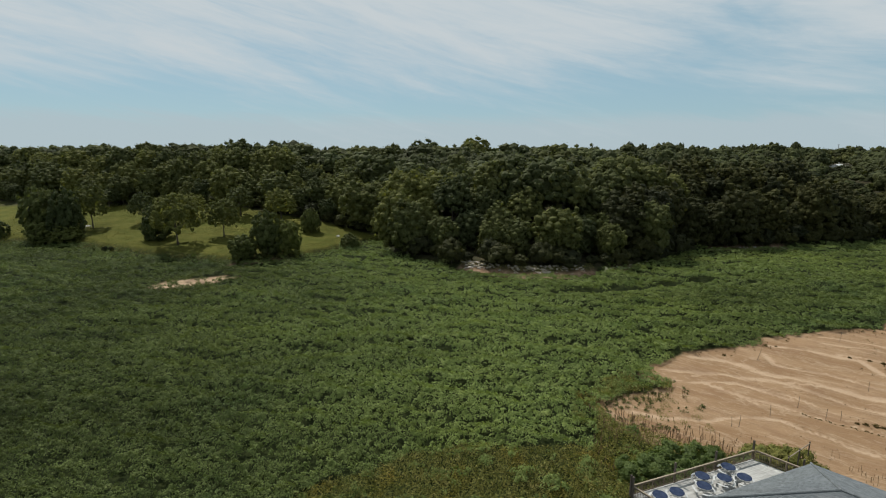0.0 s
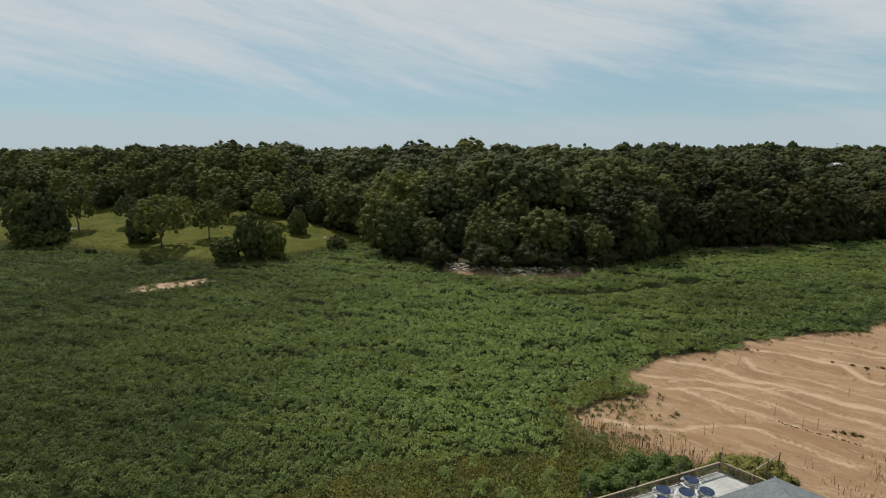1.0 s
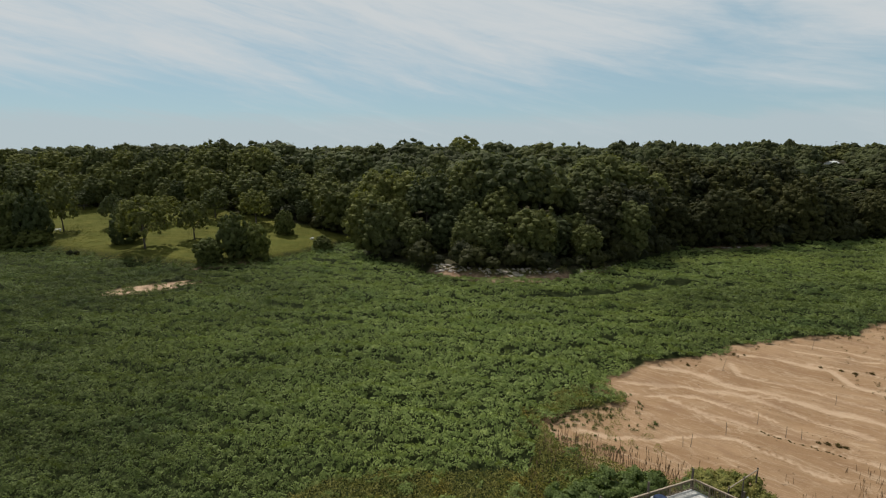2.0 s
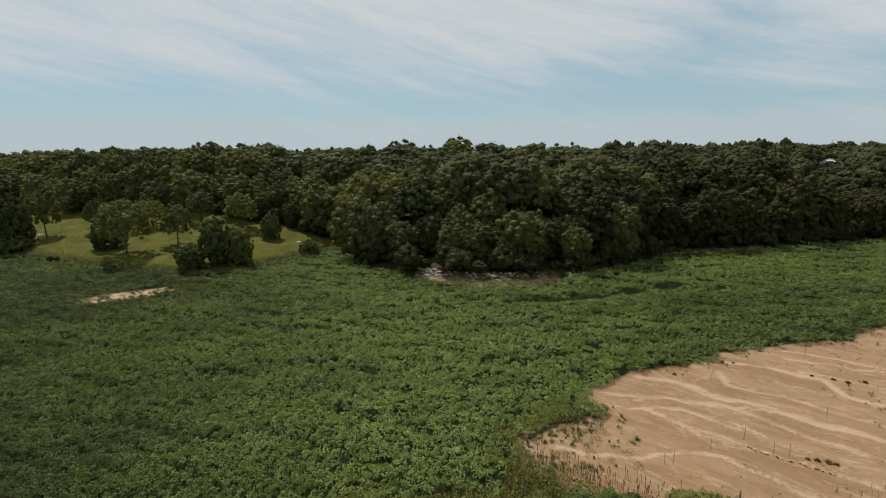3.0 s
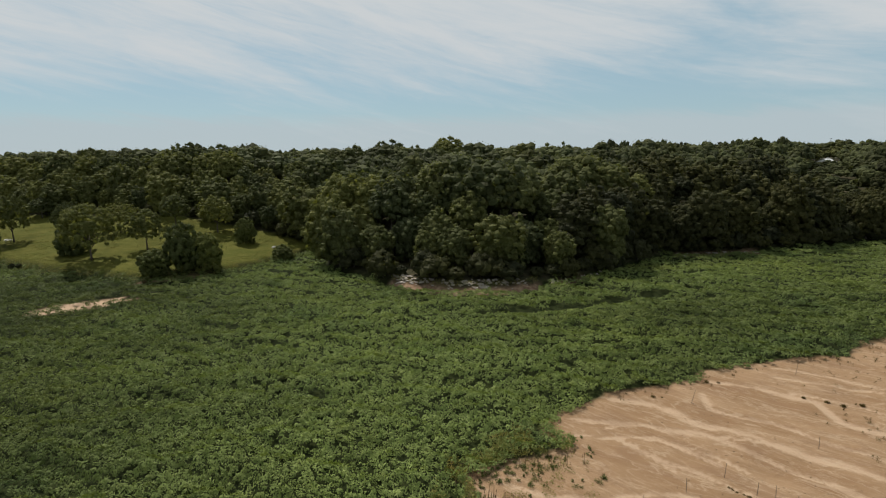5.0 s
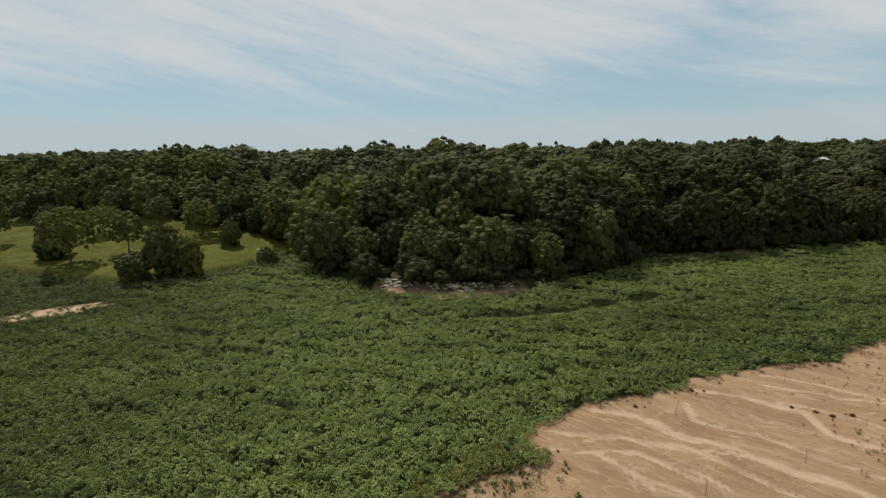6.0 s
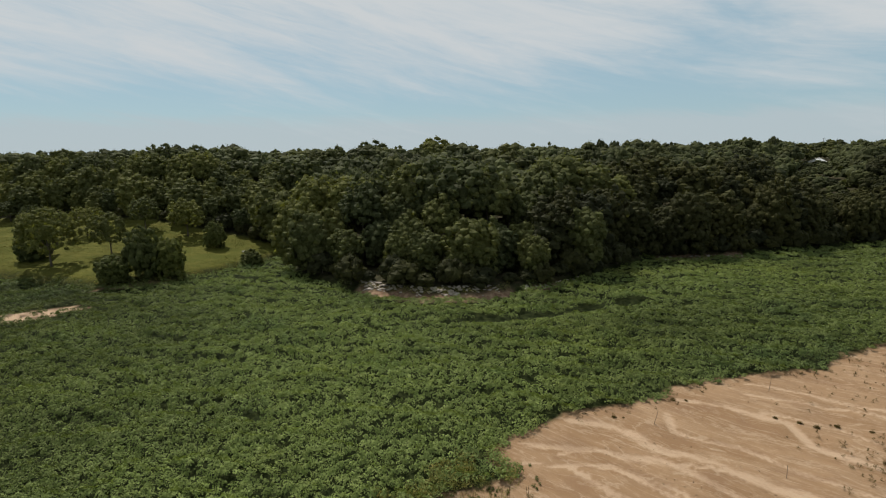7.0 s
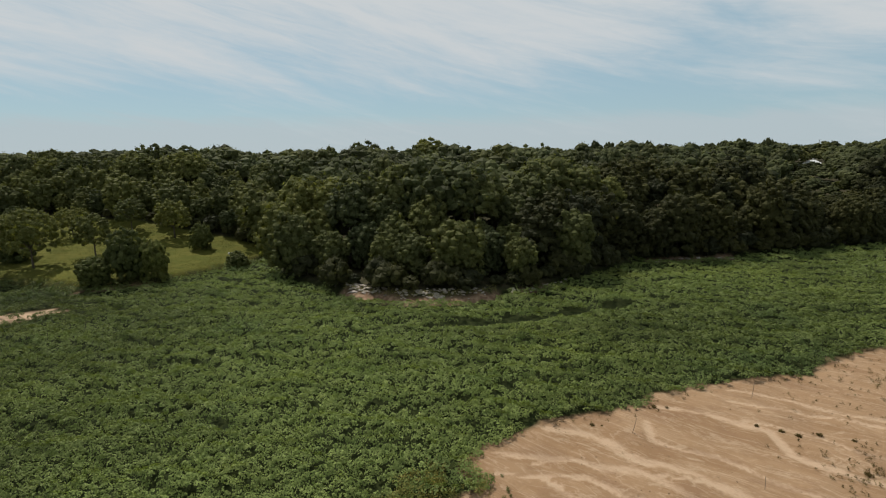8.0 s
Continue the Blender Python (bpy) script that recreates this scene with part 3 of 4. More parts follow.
def crown_arrays(gen, top, wide, base, lobes, per, leaf, core=0.0, cover=1.9, under=-0.45, shell=0):
    """An uneven dome of leafy clumps, each a ragged mass with leaves standing off it."""
    mid, tall = (top + base) / 2, (top - base) / 2
    ph = gen.uniform(0, 6.28, 6)
    size = math.sqrt(cover * 2 * (1 - under) / lobes)

    def swell(d):
        az = np.arctan2(d[:, 1], d[:, 0])
        return 1 + 0.10 * np.sin(2 * az + ph[0]) + 0.09 * np.sin(3 * az + ph[1] + 2 * d[:, 2]) + 0.07 * np.sin(5 * d[:, 2] + ph[2]) + 0.07 * np.sin(5 * az + ph[4] - 4 * d[:, 2])

    # clumps spread evenly over the dome, then shaken
    k = np.arange(lobes)
    h = under + (1 - under) * (k + 0.5) / lobes
    az = k * 2.39996 + ph[3]
    d = np.stack([np.cos(az) * np.sqrt(1 - h * h), np.sin(az) * np.sqrt(1 - h * h), h], axis=1)
    d = unit(d + 0.7 * size * gen.normal(size=d.shape))
    rad = swell(d) * (1 - 0.55 * size) * gen.uniform(0.92 if cover > 2.2 else 0.80, 1.07, lobes)
    full = np.where(d[:, 2] < 0.2, np.maximum(np.hypot(d[:, 0], d[:, 1]), 0.05) ** -0.28, 1.0) if under < -0.8 else np.ones(lobes)
    c = d * rad[:, None] * np.stack([wide * full, wide * full, np.full(lobes, tall)], axis=1) + np.array([0, 0, mid])
    lr = gen.uniform(0.50, 1.42, lobes) * size * min(wide, tall * 1.15)

    # the ragged mass of each clump, open towards the trunk
    sv, sf = SHELLS[shell]
    n = len(sv)
    w = sv[None] * (lr[:, None] * gen.uniform(0.60, 1.0, (lobes, n)))[..., None] + c[:, None]
    flat_n = unit(sv[sf].mean(axis=1))
    seen = (flat_n @ d.T > -0.25).T & ((flat_n[:, 2] > -0.75)[None] | (gen.random((lobes, len(sf))) < 0.3))
    shells = (sf[None] + (np.arange(lobes) * n)[:, None, None])[seen]
    v, faces = w.reshape(-1, 3), shells.tolist()

    # leaves over the clumps
    k = per * lobes
    out_d = np.repeat(d, per, axis=0)
    q = unit(gen.normal(size=(k, 3)) + np.array([0, 0, 0.35]) + out_d * 0.8)
    pos = np.repeat(c, per, axis=0) + q * (np.repeat(lr, per) * gen.uniform(0.62, 1.15, k))[:, None]
    lv, lf = leaf_arrays(pos, unit(0.55 * out_d + 0.7 * q + 0.42 * gen.normal(size=(k, 3))), leaf * gen.uniform(0.65, 1.3, k), gen, 0.42, 0.12)
    faces += (lf + len(v)).tolist()
    v = np.concatenate([v, lv])
    if core:
        bv, bf = SHELLS[1]
        w = bv * (swell(bv) * core * gen.uniform(0.9, 1.08, len(bv)))[:, None] * np.array([wide, wide, tall])
        w[:, 2] = np.where(bv[:, 2] < under, under * tall * core, w[:, 2])
        faces += (bf + len(v)).tolist()
        v = np.concatenate([v, w + np.array([0, 0, mid])])
    return v, faces


def make_trunk(gen, top, thick, base, wide, limbs, clear):
    bm = bmesh.new()
    bend = gen.normal(size=2) * 0.25
    stem = [(bend[0] * t * t, bend[1] * t * t, -0.3 + t * (top * 0.78 + 0.3)) for t in np.linspace(0, 1, 6)]
    tube(bm, stem, [thick * 1.35] + [thick * (1 - 0.8 * t) for t in np.linspace(0.1, 1, 5)], 8)
    for k in range(limbs):
        a, t = k * 2.4 + gen.uniform(-0.4, 0.4), gen.uniform(0.0, 0.6)
        z0 = clear + (top * 0.7 - clear) * t
        reach = wide * gen.uniform(0.5, 0.8) * (1 - 0.4 * t)
        up = (top - z0) * gen.uniform(0.3, 0.55)
        root = np.array([bend[0] * (z0 / top) ** 2, bend[1] * (z0 / top) ** 2, z0])
        pts = [root + np.array([math.cos(a) * reach * s, math.sin(a) * reach * s, up * s ** 0.8]) for s in (0, 0.35, 0.7, 1)]
        tube(bm, pts, [thick * 0.5, thick * 0.36, thick * 0.22, thick * 0.07], 6)
    return bm


def make_tree(name, label, category, seed, top, wide, base, lobes, per, leaf, thick=0.2, limbs=6, core=0.0, material=None, clear=None, under=-0.45, cover=1.9):
    gen = np.random.default_rng(seed)
    thing = tagged(new(name), label, category)
    part("trunk", make_trunk(gen, top, thick, base, wide, limbs, base if clear is None else clear), BARK, thing, "", True)
    v, f = crown_arrays(gen, top, wide, base, lobes, per, leaf, core, cover, under)
    part("crown", mesh_of("crown", v, f, material or TREE_LEAF), None, thing)
    return thing


def stand(x, y, turn=0.0, wide=1.0, tall=None, sink=0.05):
    return pose(x, y, float(land(x, y)) - sink, 0, 0, turn) @ Matrix.Diagonal((wide, wide, tall or wide, 1))


class Kind:
    """A tree that is placed once itself and then copied."""

    def __init__(self, thing):
        self.thing, self.used = thing, False

    def place(self, m, label="", group=""):
        if not self.used:
            self.used = True
            self.thing.matrix_basis = m
            ob = self.thing
        else:
            keep = self.thing.matrix_basis.copy()
            self.thing.matrix_basis = Matrix()
            ob = copy_thing(self.thing, m)
            self.thing.matrix_basis = keep
        return tagged(ob, label, group=group)


# trees standing free on the lawn
OAKS = [Kind(make_tree("lawn_tree", "broadleaf tree with an open crown on the mown lawn", "tree", 40 + k, 9.6, 5.0, 1.7, 380, 30, 0.16, 0.17, 9, 0.35, None, 1.7, -0.6, 1.15)) for k in range(2)]
SLIM = [Kind(make_tree("lawn_tree", "slender young broadleaf tree on the mown lawn", "tree", 50 + k, 7.2, 2.9, 1.4, 230, 24, 0.14, 0.125, 7, 0.3, None, 1.5, -0.7, 1.15)) for k in range(2)]
BUSHES = [Kind(make_tree("shrub", "dense dark green shrub at the lake shore", "shrub", 60 + k, 7.2, 3.3, 0.0, 240, 24, 0.16, 0.10, 5, 0.6, BUSH_LEAF, 0.3, -0.93)) for k in range(2)]
for kind, x, y, turn, w, h, label in (
        (OAKS[0], -52.1, 97.0, 20, 0.96, 1.02, "wide spreading broadleaf tree with forked trunk on the lawn"),
        (BUSHES[1], -59.0, 102.6, 250, 0.95, 1.05, "dense broadleaf tree close behind a spreading one on the lawn"),
        (SLIM[0], -45.6, 103.2, 80, 1.08, 1.08, "upright broadleaf tree with bare lower trunk on the lawn"),
        (SLIM[1], -48.6, 120.0, 10, 1.10, 0.95, "small round-crowned tree at the back of the lawn"),
        (SLIM[1], -37.6, 116.0, 200, 1.18, 1.05, "dark broadleaf tree at the back of the lawn"),
        (BUSHES[1], -28.8, 108.8, 150, 0.60, 0.76, "small dark vase-shaped tree on the lawn"),
        (SLIM[0], -81.4, 115.4, 300, 1.15, 1.35, "broadleaf tree with a thin trunk beside a white bench"),
        (SLIM[1], -90.5, 135.5, 40, 1.0, 0.68, "small round tree at the far edge of the lawn"),
        (BUSHES[1], -80.4, 106.3, 70, 1.0, 1.55, "tall dense tree with foliage down to the grass"),
        (BUSHES[0], -86.2, 107.0, 140, 1.12, 1.70, "tall dense tree with foliage down to the grass"),
        (BUSHES[0], -84.0, 104.8, 30, 1.0, 0.80, "thick shrub under tall trees by the lawn"),
        (BUSHES[1], -79.4, 104.8, 80, 0.9, 0.6, "thick shrub under tall trees by the lawn"),
        (OAKS[1], -71.0, 118.0, 200, 0.62, 0.74, "dense dark tree on the slope of the lawn"),
        (OAKS[1], -59.0, 116.8, 330, 0.68, 0.64, "dark broadleaf tree on the slope of the lawn"),
        (BUSHES[1], -32.0, 90.2, 40, 0.86, 1.16, "tall dark shrub on the lake shore"),
        (BUSHES[0], -28.9, 91.2, 130, 0.78, 0.98, "tall dark shrub on the lake shore"),
        (BUSHES[0], -35.6, 87.8, 250, 0.72, 0.72, "small round shrub on the lake shore"),
        (BUSHES[1], -18.9, 100.4, 90, 0.62, 0.48, "low grey-green shrub at the foot of the lawn"),
        (BUSHES[1], -98.0, 108.4, 10, 0.7, 0.6, "dark shrub at the end of the lawn")):
    kind.place(stand(x, y, turn, w, h, 0.7 * h if kind in BUSHES else 0.05), label, "trees on the lawn")

# the wood: an edge of full trees, then lighter ones, then the canopy behind
EDGE = [Kind(make_tree("woodland_tree", "dark broadleaf woodland tree with foliage to the ground", "tree", 70 + k, 9.6, 3.7, 0.0, 250, 15, 0.21, 0.2, 4, 0.66, None, 1.2, -0.92)) for k in range(4)]
INNER = [Kind(make_tree("woodland_tree", "dark green broadleaf woodland tree in a closed wood", "tree", 80 + k, 11.4, 3.5, 3.4, 165, 13, 0.23, 0.2, 2, 0.66, None, 3.5, -0.3)) for k in range(4)]
# right-hand trees: their shaded fronts are painted as a darker leaf colour
EDGE2 = [Kind(make_tree("woodland_tree", "broadleaf woodland tree with foliage to the ground, shade painted into its leaves", "tree", 174 + k, 9.6, 3.7, 0.0, 250, 15, 0.21, 0.2, 4, 0.66, SHADED_LEAF, 1.2, -0.92)) for k in range(2)]
INNER2 = [Kind(make_tree("woodland_tree", "broadleaf woodland tree in a closed wood, shade painted into its leaves", "tree", 184 + k, 11.4, 3.5, 3.4, 165, 13, 0.23, 0.2, 2, 0.66, SHADED_LEAF, 3.5, -0.3)) for k in range(2)]
gen = np.random.default_rng(21)


def wooded(x, y):
    d = y - shore(x)
    free = (x < -10.5) & (y < lawn_back(x))
    return np.where(free, -1.0, np.where(x < -10.5, np.minimum(y - lawn_back(x), d), d))


def spots(step, y0, y1, x0, x1, gen):
    xs, ys = np.meshgrid(np.arange(x0, x1, step), np.arange(y0, y1, step * 0.9))
    xs = xs + (np.arange(xs.shape[0]) % 2)[:, None] * step / 2
    xs = xs + gen.uniform(-0.28, 0.28, xs.shape) * step
    ys = ys + gen.uniform(-0.28, 0.28, ys.shape) * step
    return xs.ravel(), ys.ravel()


edge_n = inner_n = 0
sx, sy = spots(5.5, 76, 175, -190, 190, gen)
depth = wooded(sx, sy)
order = np.argsort(depth)
far_trees = []
for k in order:
    x, y, d = float(sx[k]), float(sy[k]), float(depth[k])
    if d < (4.2 if 2 < x < 26 else 1.2) or not in_sight(x, y, 9):
        continue
    grow = (0.92 + 0.26 * min(d / 25, 1) + gen.uniform(-0.30, 0.30)) * (0.86 if x < -20 else 1.0)
    if 1 < x < 24 and d < 9:
        grow *= 0.78
    if line_gap(CLEARING, np.array([x]), np.array([y]))[0] < 10:
        grow = min(grow, 0.6)
    if d < 13 and edge_n < 150:
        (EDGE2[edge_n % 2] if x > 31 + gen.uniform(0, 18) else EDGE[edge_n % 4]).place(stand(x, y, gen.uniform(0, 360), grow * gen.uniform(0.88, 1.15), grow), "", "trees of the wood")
        edge_n += 1
    elif d < 34 and inner_n < 130:
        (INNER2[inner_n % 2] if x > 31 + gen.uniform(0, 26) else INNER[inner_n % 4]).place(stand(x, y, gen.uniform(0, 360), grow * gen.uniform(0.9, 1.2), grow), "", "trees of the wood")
        inner_n += 1
    elif gen.random() < 0.66:
        far_trees.append((x, y))
sx, sy = spots(6.6, 175, 280, -300, 320, gen)
far_trees += [(float(x), float(y)) for x, y in zip(sx, sy) if in_sight(x, y, 12)]
sx, sy = spots(11, 280, 420, 60, 430, gen)
far_trees += [(float(x), float(y)) for x, y in zip(sx, sy) if x > 0.55 * y and in_sight(x, y, 12)]
SKYLINE = Kind(make_tree("woodland_tree", "tall domed tree rising above the far skyline", "tree", 190, 17.2, 6.9, 3.0, 340, 20, 0.34, 0.4, 5, 0.8, None, 4.0, -0.3, 2.6))
SKYLINE.place(stand(-6.5, 180, 70, 0.85, 0.76), "tall tree rising above the wooded skyline", "trees of the wood")
SKYLINE.place(stand(13.6, 222, 30, 1.12, 0.86), "tall tree rising above the far skyline", "trees of the wood")
SKYLINE.place(stand(-16.5, 175, 200, 0.66, 0.72), "tall tree rising above the wooded skyline", "trees of the wood")
# undergrowth: the shade at the wood's foot is put into the leaf colour
UNDER = [Kind(make_tree("shrub", "undergrowth shrub at the edge of the wood, shade painted into its leaves", "shrub", 84 + k, 2.6, 1.7, 0.0, 40, 20, 0.17, 0.05, 3, 0.5, SHADED_LEAF, 0.3, -0.7)) for k in range(3)]
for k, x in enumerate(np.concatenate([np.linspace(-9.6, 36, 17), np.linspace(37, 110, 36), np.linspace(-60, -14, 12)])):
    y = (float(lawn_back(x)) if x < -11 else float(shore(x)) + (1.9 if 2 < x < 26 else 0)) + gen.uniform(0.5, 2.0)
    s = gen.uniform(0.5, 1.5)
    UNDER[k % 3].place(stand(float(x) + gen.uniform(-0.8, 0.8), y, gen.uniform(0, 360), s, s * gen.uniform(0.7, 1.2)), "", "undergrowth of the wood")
fv, ff, ft, count = [], [], [], 0
models = [crown_arrays(np.random.default_rng(90 + k), 10.6, 3.9, 3.6, 54, 6, 0.34, 0.72, 1.9, -0.25, 0) for k in range(6)]
lows = [crown_arrays(np.random.default_rng(97 + k), 10.4, 4.3, 3.6, 36, 5, 0.46, 0.72, 1.9, -0.2, 0) for k in range(4)]
for k, (x, y) in enumerate(far_trees):
    if math.hypot(x - 196.5, y - 253) < 10:
        continue
    v, f = models[k % 6] if y < 185 else lows[k % 4]
    a, s, h = gen.uniform(0, 6.28), gen.uniform(0.85, 1.4), gen.uniform(0.72, 1.18)
    r = np.array([[math.cos(a), -math.sin(a), 0], [math.sin(a), math.cos(a), 0], [0, 0, 1]])
    if y > 215 and 0.30 < (x - 10) / y < 0.68 and k % 2:
        s, h = s * 0.55, h * 1.12
    lane = float(line_gap(CLEARING, np.array([x]), np.array([y]))[0])
    if y > 190:
        h *= 0.70 + (0.36 if x < 0 else 0.48) * float(vnoise(x, y, 15, 4))
    if lane < 8:
        h = min(h * 0.6, 0.46 if y < 200 else 0.30)
    s = min(s, 1.35 * h)
    fv.append((v * np.array([s, s, h])) @ r.T + np.array([x, y, float(land(x, y))]))
    ff += [[i + count for i in fc] for fc in f]
    count += len(v)
    ft.append(np.full(len(v), gen.uniform(0.6, 1.35) * (0.8 if x > 60 else 1.0)))
far_mesh = (mesh_of("far_woods", np.concatenate(fv), ff, leaf_material("far_leaf", (0.063, 0.071, 0.029), (0.094, 0.102, 0.041), (0.124, 0.129, 0.054), 0.7, 0.08, 0.36, False,
       ((0.05, 0.5, 0.7, (1.25, 1.16, 0.92)), (0.12, 0.5, 0.7, (0.74, 0.8, 0.9))), True)))
far_mesh.attributes.new("tone", "FLOAT", "POINT").data.foreach_set("value", np.concatenate(ft).astype(np.float32))
tagged(new("far_woods", far_mesh), "dense dark green broadleaf forest canopy on the hillside", "forest", kind="stuff")

# ---------------------------------------------------------------- house and deck
EAVE_Z, PEAK_Z = 4.0, 5.05
AXIS = Vector((0.68, -0.733, 0)).normalized()      # the way the ridge runs
EAVE_R, EAVE_L = Vector((19.29, 23.31, 0)), Vector((12.63, 20.68, 0))


def shingle_rows(parent, a, b, c, d, name="shingles", step=0.11, width=0.21, single=0):
    """Courses of shingles on the slope a-b (eave) to d-c (top), as one mesh of overlapping tabs."""
    a, b, c, d = map(Vector, (a, b, c, d))
    up = ((d + c) / 2 - (a + b) / 2)
    rows = max(int(up.length / step), 1)
    n = (b - a).cross(up).normalized()
    if n.z < 0:
        n = -n
    verts, faces, made = [], [], 0
    g = np.random.default_rng(5)
    for r in range(rows):
        t0, t1 = r / rows, min((r + 1.15) / rows, 1.0)
        l0, r0, l1, r1 = a.lerp(d, t0), b.lerp(c, t0), a.lerp(d, t1), b.lerp(c, t1)
        wide = (r0 - l0).length
        k = max(int(wide / width), 1)
        shift = 0.5 if r % 2 else 0.0
        cuts = [0.0] + [(j + shift) / k for j in range(1 if shift == 0 else 0, k) if 0 < (j + shift) / k < 1] + [1.0]
        for s0, s1 in zip(cuts, cuts[1:]):
            gap = 0.012 / max(wide, 0.1)
            lift = 0.014 + 0.006 * g.random()
            p = [l0.lerp(r0, s0 + gap) + n * lift, l0.lerp(r0, s1 - gap) + n * lift, l1.lerp(r1, s1 - gap) + n * 0.004, l1.lerp(r1, s0 + gap) + n * 0.004]
            q = [p[0] - n * lift, p[1] - n * lift]
            if made < single:
                made += 1
                part("shingle", mesh_of("shingle", [tuple(x) for x in p + q], [(0, 1, 2, 3), (4, 5, 1, 0)], SHINGLE), None, parent[0])
                continue
            i = len(verts)
            verts += [tuple(x) for x in p + q]
            faces += [(i, i + 1, i + 2, i + 3), (i + 4, i + 5, i + 1, i)]
    return tagged(part(name, mesh_of(name, verts, faces, parent[1]), None, parent[0]), kind="stuff")


def shingle_material():
    m = Mat("asphalt_shingle_rows", 0.9, 0.25)
    c = m.mix(m.island(), (0.085, 0.092, 0.096), (0.150, 0.160, 0.163))
    c = m.mix(m.ramp(m.noise(40, 3), 0.3, 0.7, 0.0, 0.4), c, (0.08, 0.09, 0.105))
    c = m.mix(m.ramp(m.noise(0.8, 4), 0.5, 0.75, 0.0, 0.4), c, (0.20, 0.21, 0.215))
    m.colour(c)
    m.bump(m.noise(60, 3), 0.4, 0.004)
    return m.m


def build_house():
    house = tagged(new("house"), "lakeside house with a grey shingled hip roof", "house")
    base = (EAVE_L + EAVE_R) / 2 + AXIS * 6
    house.matrix_basis = Matrix.Translation(base)
    up = Vector((0, 0, 1))
    eave = [p - base + up * EAVE_Z for p in (EAVE_R, EAVE_L, EAVE_L + AXIS * 12, EAVE_R + AXIS * 12)]
    middle = (EAVE_L + EAVE_R) / 2 - base + up * PEAK_Z
    peak, end = middle + AXIS * 2.95, middle + AXIS * 9.0
    mid = sum(eave, Vector()) / 4
    foot = [Vector(((p.x - mid.x) * 0.92 + mid.x, (p.y - mid.y) * 0.92 + mid.y, 0.0)) for p in eave]
    bm = bmesh.new()
    low = [bm.verts.new(p) for p in foot]
    top = [bm.verts.new(p + up * (EAVE_Z - 0.04)) for p in foot]
    for k in range(4):
        bm.faces.new((low[k], low[(k + 1) % 4], top[(k + 1) % 4], top[k]))
    bm.faces.new(top)
    bm.faces.new(low[::-1])
    bmesh.ops.recalc_face_normals(bm, faces=bm.faces)
    part("wall", bm, SIDING, house)
    for a, b in ((foot[0], foot[1]), (foot[3], foot[0])):
        d = b - a
        turn = math.degrees(math.atan2(d.y, d.x))
        for k in range(24):
            bm = bmesh.new()
            box(bm, (d.length, 0.03, 0.125), Matrix.Translation((a + b) / 2 + up * (0.9 + k * 0.128)) @ pose(0, 0, 0, 6, 0, turn))
            part("siding_board", bm, SIDING, house)
    bm = bmesh.new()
    vs = [bm.verts.new(x) for x in (*eave, peak, end)] + [bm.verts.new(x - up * 0.12) for x in eave]
    for f in ((0, 1, 4), (1, 2, 5, 4), (2, 3, 5), (3, 0, 4, 5), (6, 7, 1, 0), (7, 8, 2, 1), (8, 9, 3, 2), (9, 6, 0, 3), (9, 8, 7, 6)):
        bm.faces.new([vs[i] for i in f])
    bmesh.ops.recalc_face_normals(bm, faces=bm.faces)
    roof = part("roof", bm, SHINGLE, house, "grey asphalt shingle hip roof")
    mat = shingle_material()
    shingle_rows((roof, mat), eave[1], eave[0], peak, peak, "shingles", single=300)
    shingle_rows((roof, mat), eave[0], eave[3], end, peak, "shingles")
    shingle_rows((roof, mat), eave[2], eave[1], peak, end, "shingles")
    for a, b in ((eave[0], peak), (eave[1], peak), (peak, end)):
        n = max(int((b - a).length / 0.22), 1)
        for k in range(n):
            c, d = a.lerp(b, k / n), a.lerp(b, (k + 1.1) / n)
            bm = bmesh.new()
            tube(bm, [c + up * 0.035, d + up * 0.018], [0.055, 0.048], 6)
            part("ridge_cap", bm, SHINGLE, roof)
    for a, b in ((eave[0], eave[1]), (eave[3], eave[0]), (eave[1], eave[2])):
        bm = bmesh.new()
        d = b - a
        box(bm, (d.length, 0.07, 0.08), Matrix.Translation((a + b) / 2 + up * -0.08) @ pose(0, 0, 0, 0, 0, math.degrees(math.atan2(d.y, d.x))), 0.01)
        part("gutter", bm, SHUTTER, roof)
    return house


build_house()


def build_deck():
    deck = tagged(new("deck"), "pale grey weathered plank deck raised over the lake bed", "deck")
    deck.matrix_basis = HOUSE.copy()
    length, deep, slant = 8.85, 3.5, 0.40
    boards, w = 88, 8.85 / 88
    for k in range(boards):
        bm = bmesh.new()
        u = (k + 0.5) * w
        box(bm, (w - 0.008, deep, 0.03), Matrix(((1, -slant, 0, u - slant * deep / 2), (0, 1, 0, deep / 2), (0, 0, 1, DECK_Z - 0.018), (0, 0, 0, 1))))
        part("plank", bm, DECK_BOARD, deck)
    bm = bmesh.new()
    for v in (0.08, 1.8, 3.45):
        box(bm, (length, 0.06, 0.22), Matrix.Translation((length / 2 - slant * v, v, DECK_Z - 0.15)))
    part("joists", bm, RAIL_WOOD, deck)
    for u in (0.1, 2.95, 5.9, 8.75):
        for v in (0.15, 3.5):
            bm = bmesh.new()
            box(bm, (0.14, 0.14, DECK_Z + 0.6), Matrix.Translation((u - slant * v, v, (DECK_Z - 0.7) / 2)), 0.01)
            part("support_post", bm, POST_WOOD, deck)
    return deck


build_deck()


